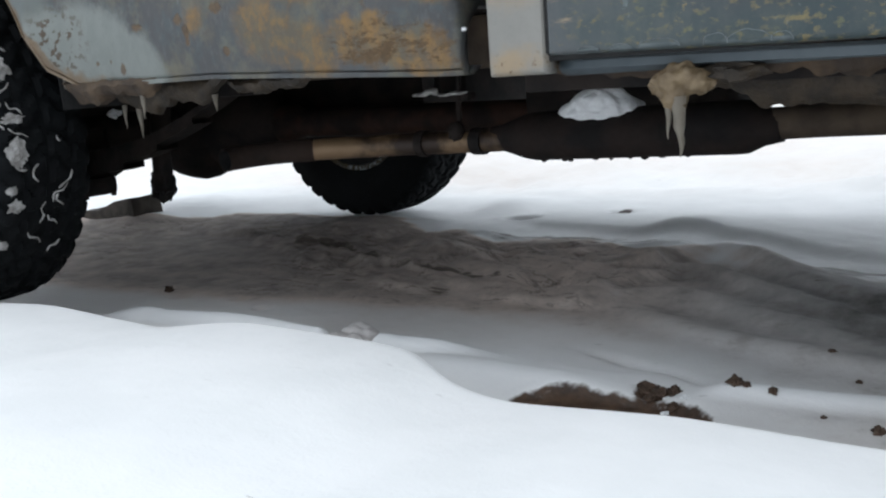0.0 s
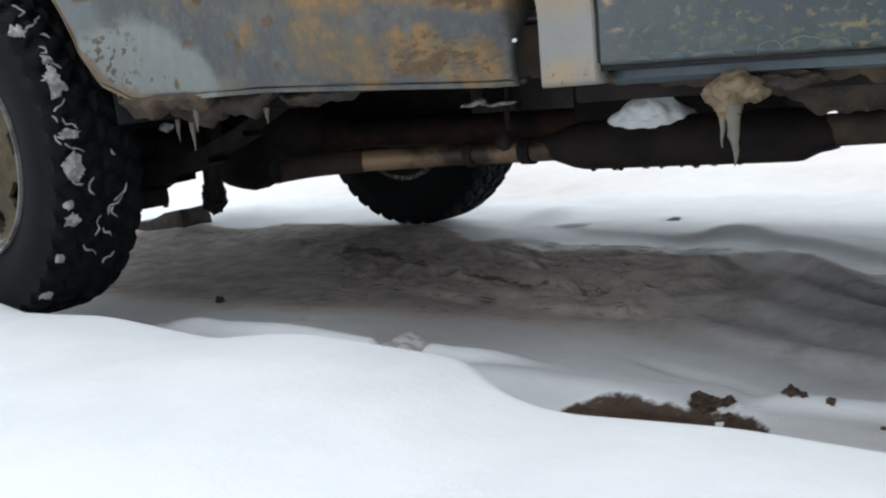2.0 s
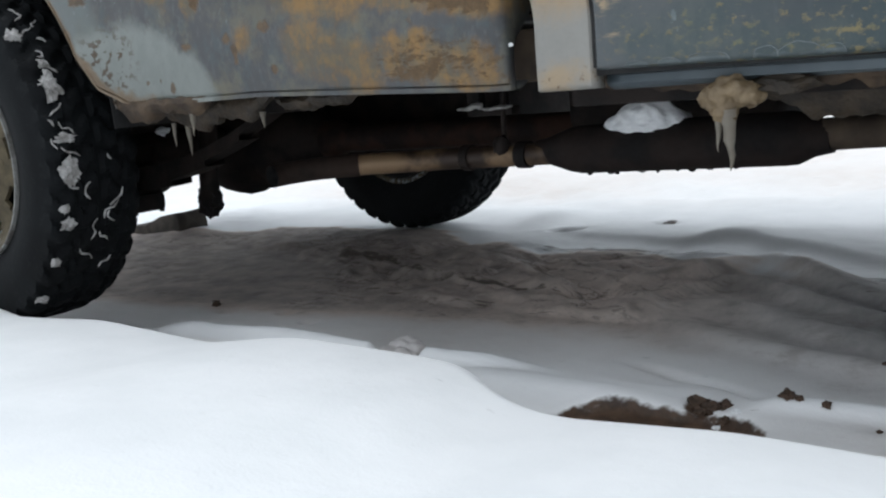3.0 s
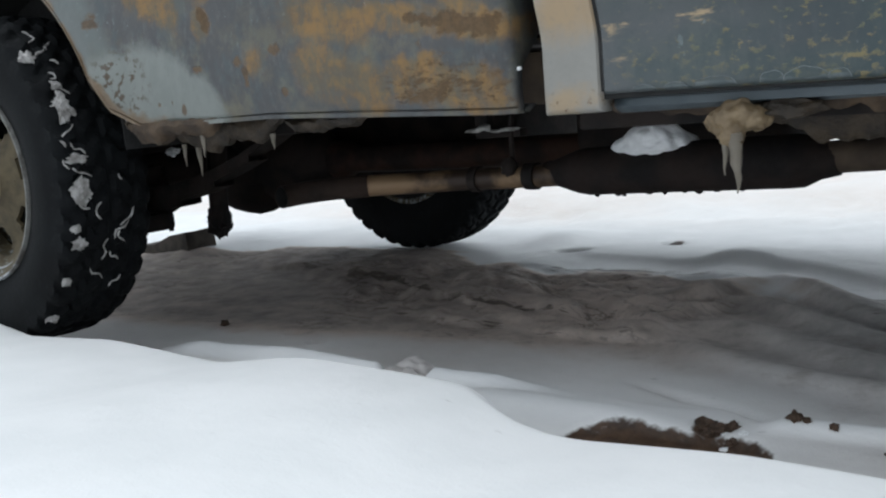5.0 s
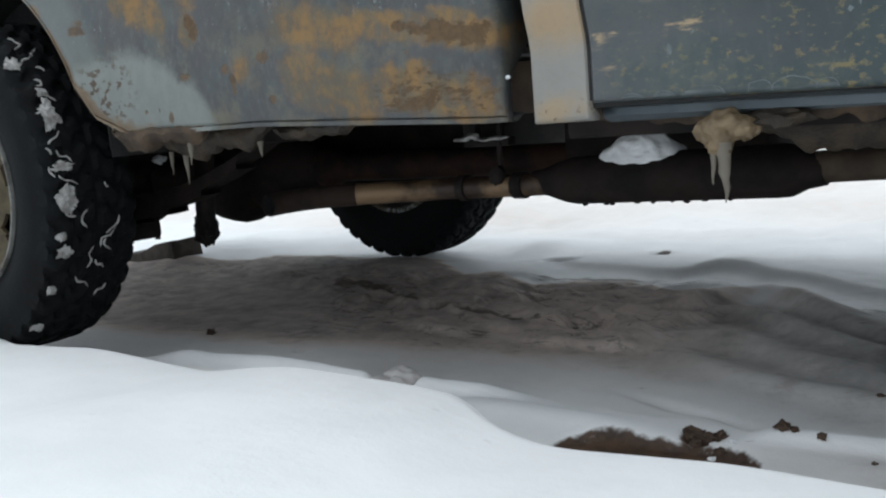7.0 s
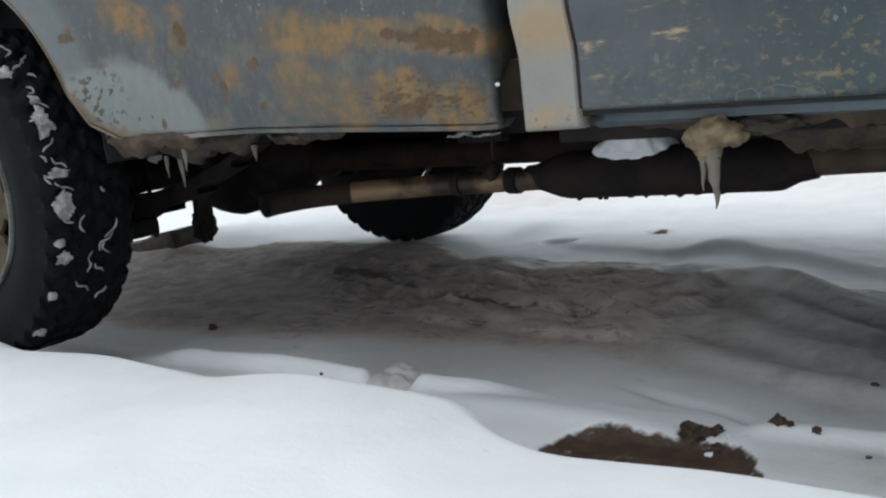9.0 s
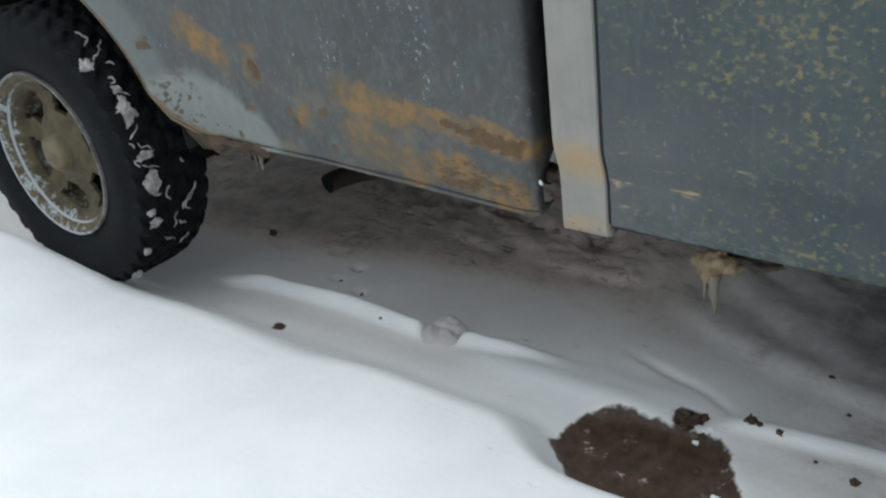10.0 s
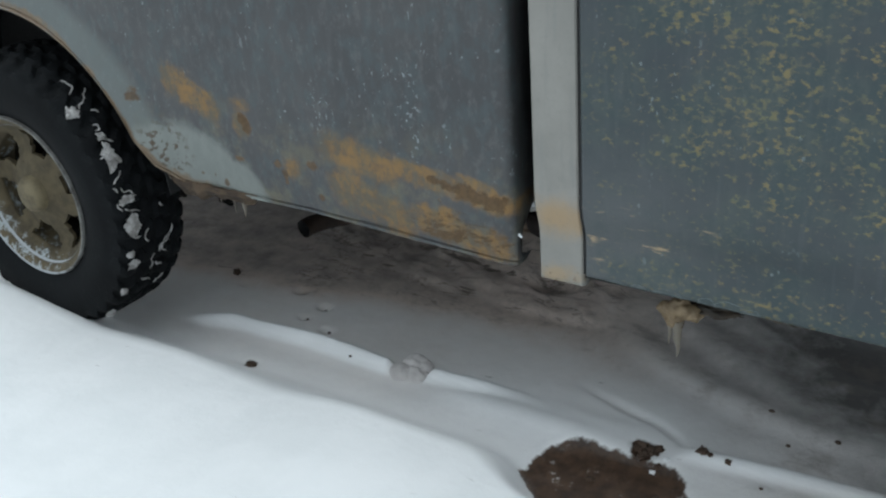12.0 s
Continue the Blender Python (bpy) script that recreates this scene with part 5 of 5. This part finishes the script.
mud_strip("frozen_mud_crust", -0.01, 1.25, 0.085, 0.540, 0.042, 4.2, SILL_MUD, "brown mud crust under the sill", "frozen mud", 0.7)


mud_strip("frozen_mud_crust", 0.15, 1.25, 0.20, 0.535, 0.087, 9.3, CRUST, "dark olive mud crust hanging from the inner sill", "frozen mud", 0.85)


def build_big_icicle():
    bm = bmesh.new()
    for k, (x, y, z, r) in enumerate(((0.255, 0.042, 0.514, 0.025), (0.232, 0.044, 0.508, 0.018), (0.279, 0.044, 0.510, 0.019), (0.25, 0.038, 0.49, 0.017), (0.268, 0.034, 0.518, 0.013), (0.243, 0.033, 0.516, 0.013))):
        lump(bm, (x, y, z), (r, r * 0.8, r * 0.85), k + 3, 0.35, 2.2)
    clod = part("frozen_mud_clod", bm, MUD_ICE, None, "tan clod of frozen mud with an icicle under the sill")
    tagged(clod, "", "frozen mud")
    m = clod.modifiers.new("fused", "REMESH")
    m.mode, m.voxel_size, m.use_smooth_shade = "VOXEL", 0.0022, True
    bm = bmesh.new()
    icicle(bm, (0.255, 0.036, 0.494), 0.075, 0.0108, 0.003, 5)
    icicle(bm, (0.243, 0.036, 0.490), 0.048, 0.0055, -0.002, 9)
    part("icicle", bm, DIRTY_ICE, clod, "cloudy grey icicle")
    bm = bmesh.new()
    lump(bm, (0.315, 0.056, 0.519), (0.042, 0.016, 0.013), 21, 0.4, 2.2)
    part("mud_smear", bm, CRUST, clod, "brown frozen mud")


build_big_icicle()
bm = bmesh.new()
for k, (x, z, a, b) in enumerate(((-0.43, 0.500, 0.018, 0.004), (-0.405, 0.506, 0.014, 0.006), (-0.375, 0.497, 0.020, 0.003), (-0.345, 0.500, 0.018, 0.004))):
    lump(bm, (x, 0.428, z), (a, 0.010, b), k + 2, 0.8, 2.4)
layer = tagged(part("snow_layer", bm, DIRTY_SNOW, None, "grey frost clinging to a bracket of the chassis"), "", "snow layer")
fused = layer.modifiers.new("fused", "REMESH")
fused.mode, fused.voxel_size, fused.use_smooth_shade = "VOXEL", 0.003, True
bm = bmesh.new()
lump(bm, (-0.054, 0.44, 0.458), (0.086, 0.046, 0.047), 4, 0.10, 2.4, 5)
for v in bm.verts:
    k = (v.co.z - 0.452) / 0.06
    if k > 0:
        v.co.x = -0.045 + (v.co.x + 0.045) * (1 - 0.62 * min(k, 1))
    else:
        v.co.z = 0.452 + 0.45 * (v.co.z - 0.452)
    v.co += 0.003 * noise.noise_vector(v.co * 60)
tagged(part("snow_lump", bm, SNOW, None, "white heap of snow lying on the muffler"), "", "snow lump")


def ice_fringe():
    """Thin half discs of ice with pale rims that stand on the door's lower edge."""
    for k, (x, wide, tall) in enumerate(((0.150, 0.015, 0.006), (0.194, 0.015, 0.007), (0.245, 0.027, 0.011), (0.314, 0.014, 0.013), (0.354, 0.025, 0.015), (0.390, 0.012, 0.011))):
        y = cab_y(0.56) - 0.0016
        outline = []
        for a in np.linspace(0, math.pi, 25):
            q = 1 + 0.12 * noise.noise(Vector((a * 2.2, k * 3.1, 0)))
            px = x + wide * q * math.cos(a)
            outline.append((px, door_foot(px) + 0.002 + tall * q * math.sin(a) ** 0.8))
        bm = bmesh.new()
        sheet(bm, [[(px, y + 0.0012, door_foot(px) + 0.002), (px, y, door_foot(px) + 0.002 + 0.5 * (z - door_foot(px) - 0.002)), (px, y + 0.0003, z)] for px, z in outline])
        scallop = part("ice_scallop", bm, FRINGE, None, "thin grey half disc of ice on the door's lower edge")
        tagged(scallop, "", "ice", "ice along the door's foot")
        film = scallop.modifiers.new("film", "SOLIDIFY")
        film.thickness = 0.0012
        bm = bmesh.new()
        tube(bm, [(px, y - 0.0002, z) for px, z in outline], [0.0005 + 0.0006 * abs(noise.noise(Vector((i * 0.4, k, 2)))) for i in range(len(outline))], 6)
        part("rim", bm, FRINGE_RIM, scallop, "pale frosted rim")


ice_fringe()


# ---- clods, ice and timber on the ground ----
def clod(x, y, r, seed, material, name, label, category, sink=0.35, sub=3, flat=0.75):
    flat = 0.3 if y > 1 else flat
    r = 0.75 * r if x > 0.2 else r
    bm = bmesh.new()
    lump(bm, (0, 0, 0), (r, r * 0.85, r * flat), seed, 0.85 if r < 0.028 else 0.22, 2.8 if r < 0.028 else 2.0, sub)
    ob = new(name, mesh_from(name, bm, material))
    ob.location = (x, y, ground_z(x, y) + r * flat * (1 - 2 * sink))
    return tagged(ob, label, category, "clods beside the wheel track")


# those at x -0.89, -0.88 and -0.56 are added to darken pits like shade
for i, (x, y, r) in enumerate(((0.116, 0.222, 0.017), (0.143, 0.214, 0.016), (0.155, 0.232, 0.010), (0.128, 0.196, 0.009), (0.172, 0.185, 0.008), (0.248, 0.237, 0.014), (0.265, 0.235, 0.008), (0.303, 0.234, 0.009),
                               (0.455, 0.188, 0.011), (0.63, 0.20, 0.006), (0.665, 0.208, 0.007), (0.38, 0.206, 0.005),
                               (0.39, 0.36, 0.006), (0.33, 0.44, 0.007), (0.48, 0.40, 0.007), (0.06, 0.09, 0.008), (0.20, 0.10, 0.007), (0.15, 0.03, 0.008),
                               (-0.893, 0.083, 0.011), (-0.882, 0.079, 0.008), (-0.56, 1.545, 0.018), (-0.90, 0.395, 0.0045), (-0.81, 0.300, 0.0045), (-0.91, 0.33, 0.005), (-1.28, 0.44, 0.012), (-0.66, 0.205, 0.004))):
    clod(x, y, r, i + 1, EARTH, "earth_clod", "dark clod of frozen earth on the snow", "earth clod")
for i, (x, y, r) in enumerate(((0.122, 0.216, 0.005), (0.155, 0.205, 0.006), (0.182, 0.205, 0.007), (0.165, 0.172, 0.006), (0.285, 0.035, 0.018), (0.305, 0.028, 0.013), (0.262, 0.042, 0.011), (0.235, 0.022, 0.005))):
    clod(x, y, r, i + 60, SNOW, "snow_crumb", "small white crumb of snow on the ground", "snow crumb", 0.42, 3, 0.5)
lump_bm = bmesh.new()
for k, (x, y, zz, r) in enumerate(((-0.505, 0.216, 0.044, 0.036), (-0.468, 0.222, 0.046, 0.032), (-0.488, 0.250, 0.056, 0.036), (-0.53, 0.222, 0.040, 0.026), (-0.462, 0.250, 0.060, 0.024))):
    lump(lump_bm, (x, y, zz), (r, r * 0.85, r * 0.8), k + 31, 0.2, 1.8)
chunk = part("ice_lump", lump_bm, FROSTED, None, "translucent grey lump of ice between two snow ridges")
tagged(chunk, "", "ice lump")
fused = chunk.modifiers.new("fused", "REMESH")
fused.mode, fused.voxel_size, fused.use_smooth_shade = "VOXEL", 0.003, True

bm = bmesh.new()
box(bm, (-0.26, -0.06, -0.065), (0.20, 0.06, 0.03), 0.006)
bmesh.ops.subdivide_edges(bm, edges=bm.edges, cuts=3, use_grid_fill=True)
for v in bm.verts:
    v.co += 0.014 * noise.noise_vector(v.co * 9)
board = new("timber_block", mesh_from("timber_block", bm, WOOD))
board.matrix_world = pose(-2.50, 1.19, 0.098, 4, -11, -4)
tagged(board, "dark weathered timber block lying in the snow", "timber")

bm = bmesh.new()
tube(bm, [(-0.060, 0.040, 0.598), (-0.046, 0.027, 0.598), (-0.0445, 0.0255, 0.598)], [0.0028, 0.0028, 0.0016], 10)
part("bolt", bm, SNOW, truck, "small white-tipped bolt")
bm = bmesh.new()
lump(bm, (-1.303, 0.36, 0.496), (0.020, 0.014, 0.010), 6, 0.6, 2.4)
tagged(part("snow_lump", bm, SNOW, None, "small white lump of snow on the leaf spring"), "", "snow lump")
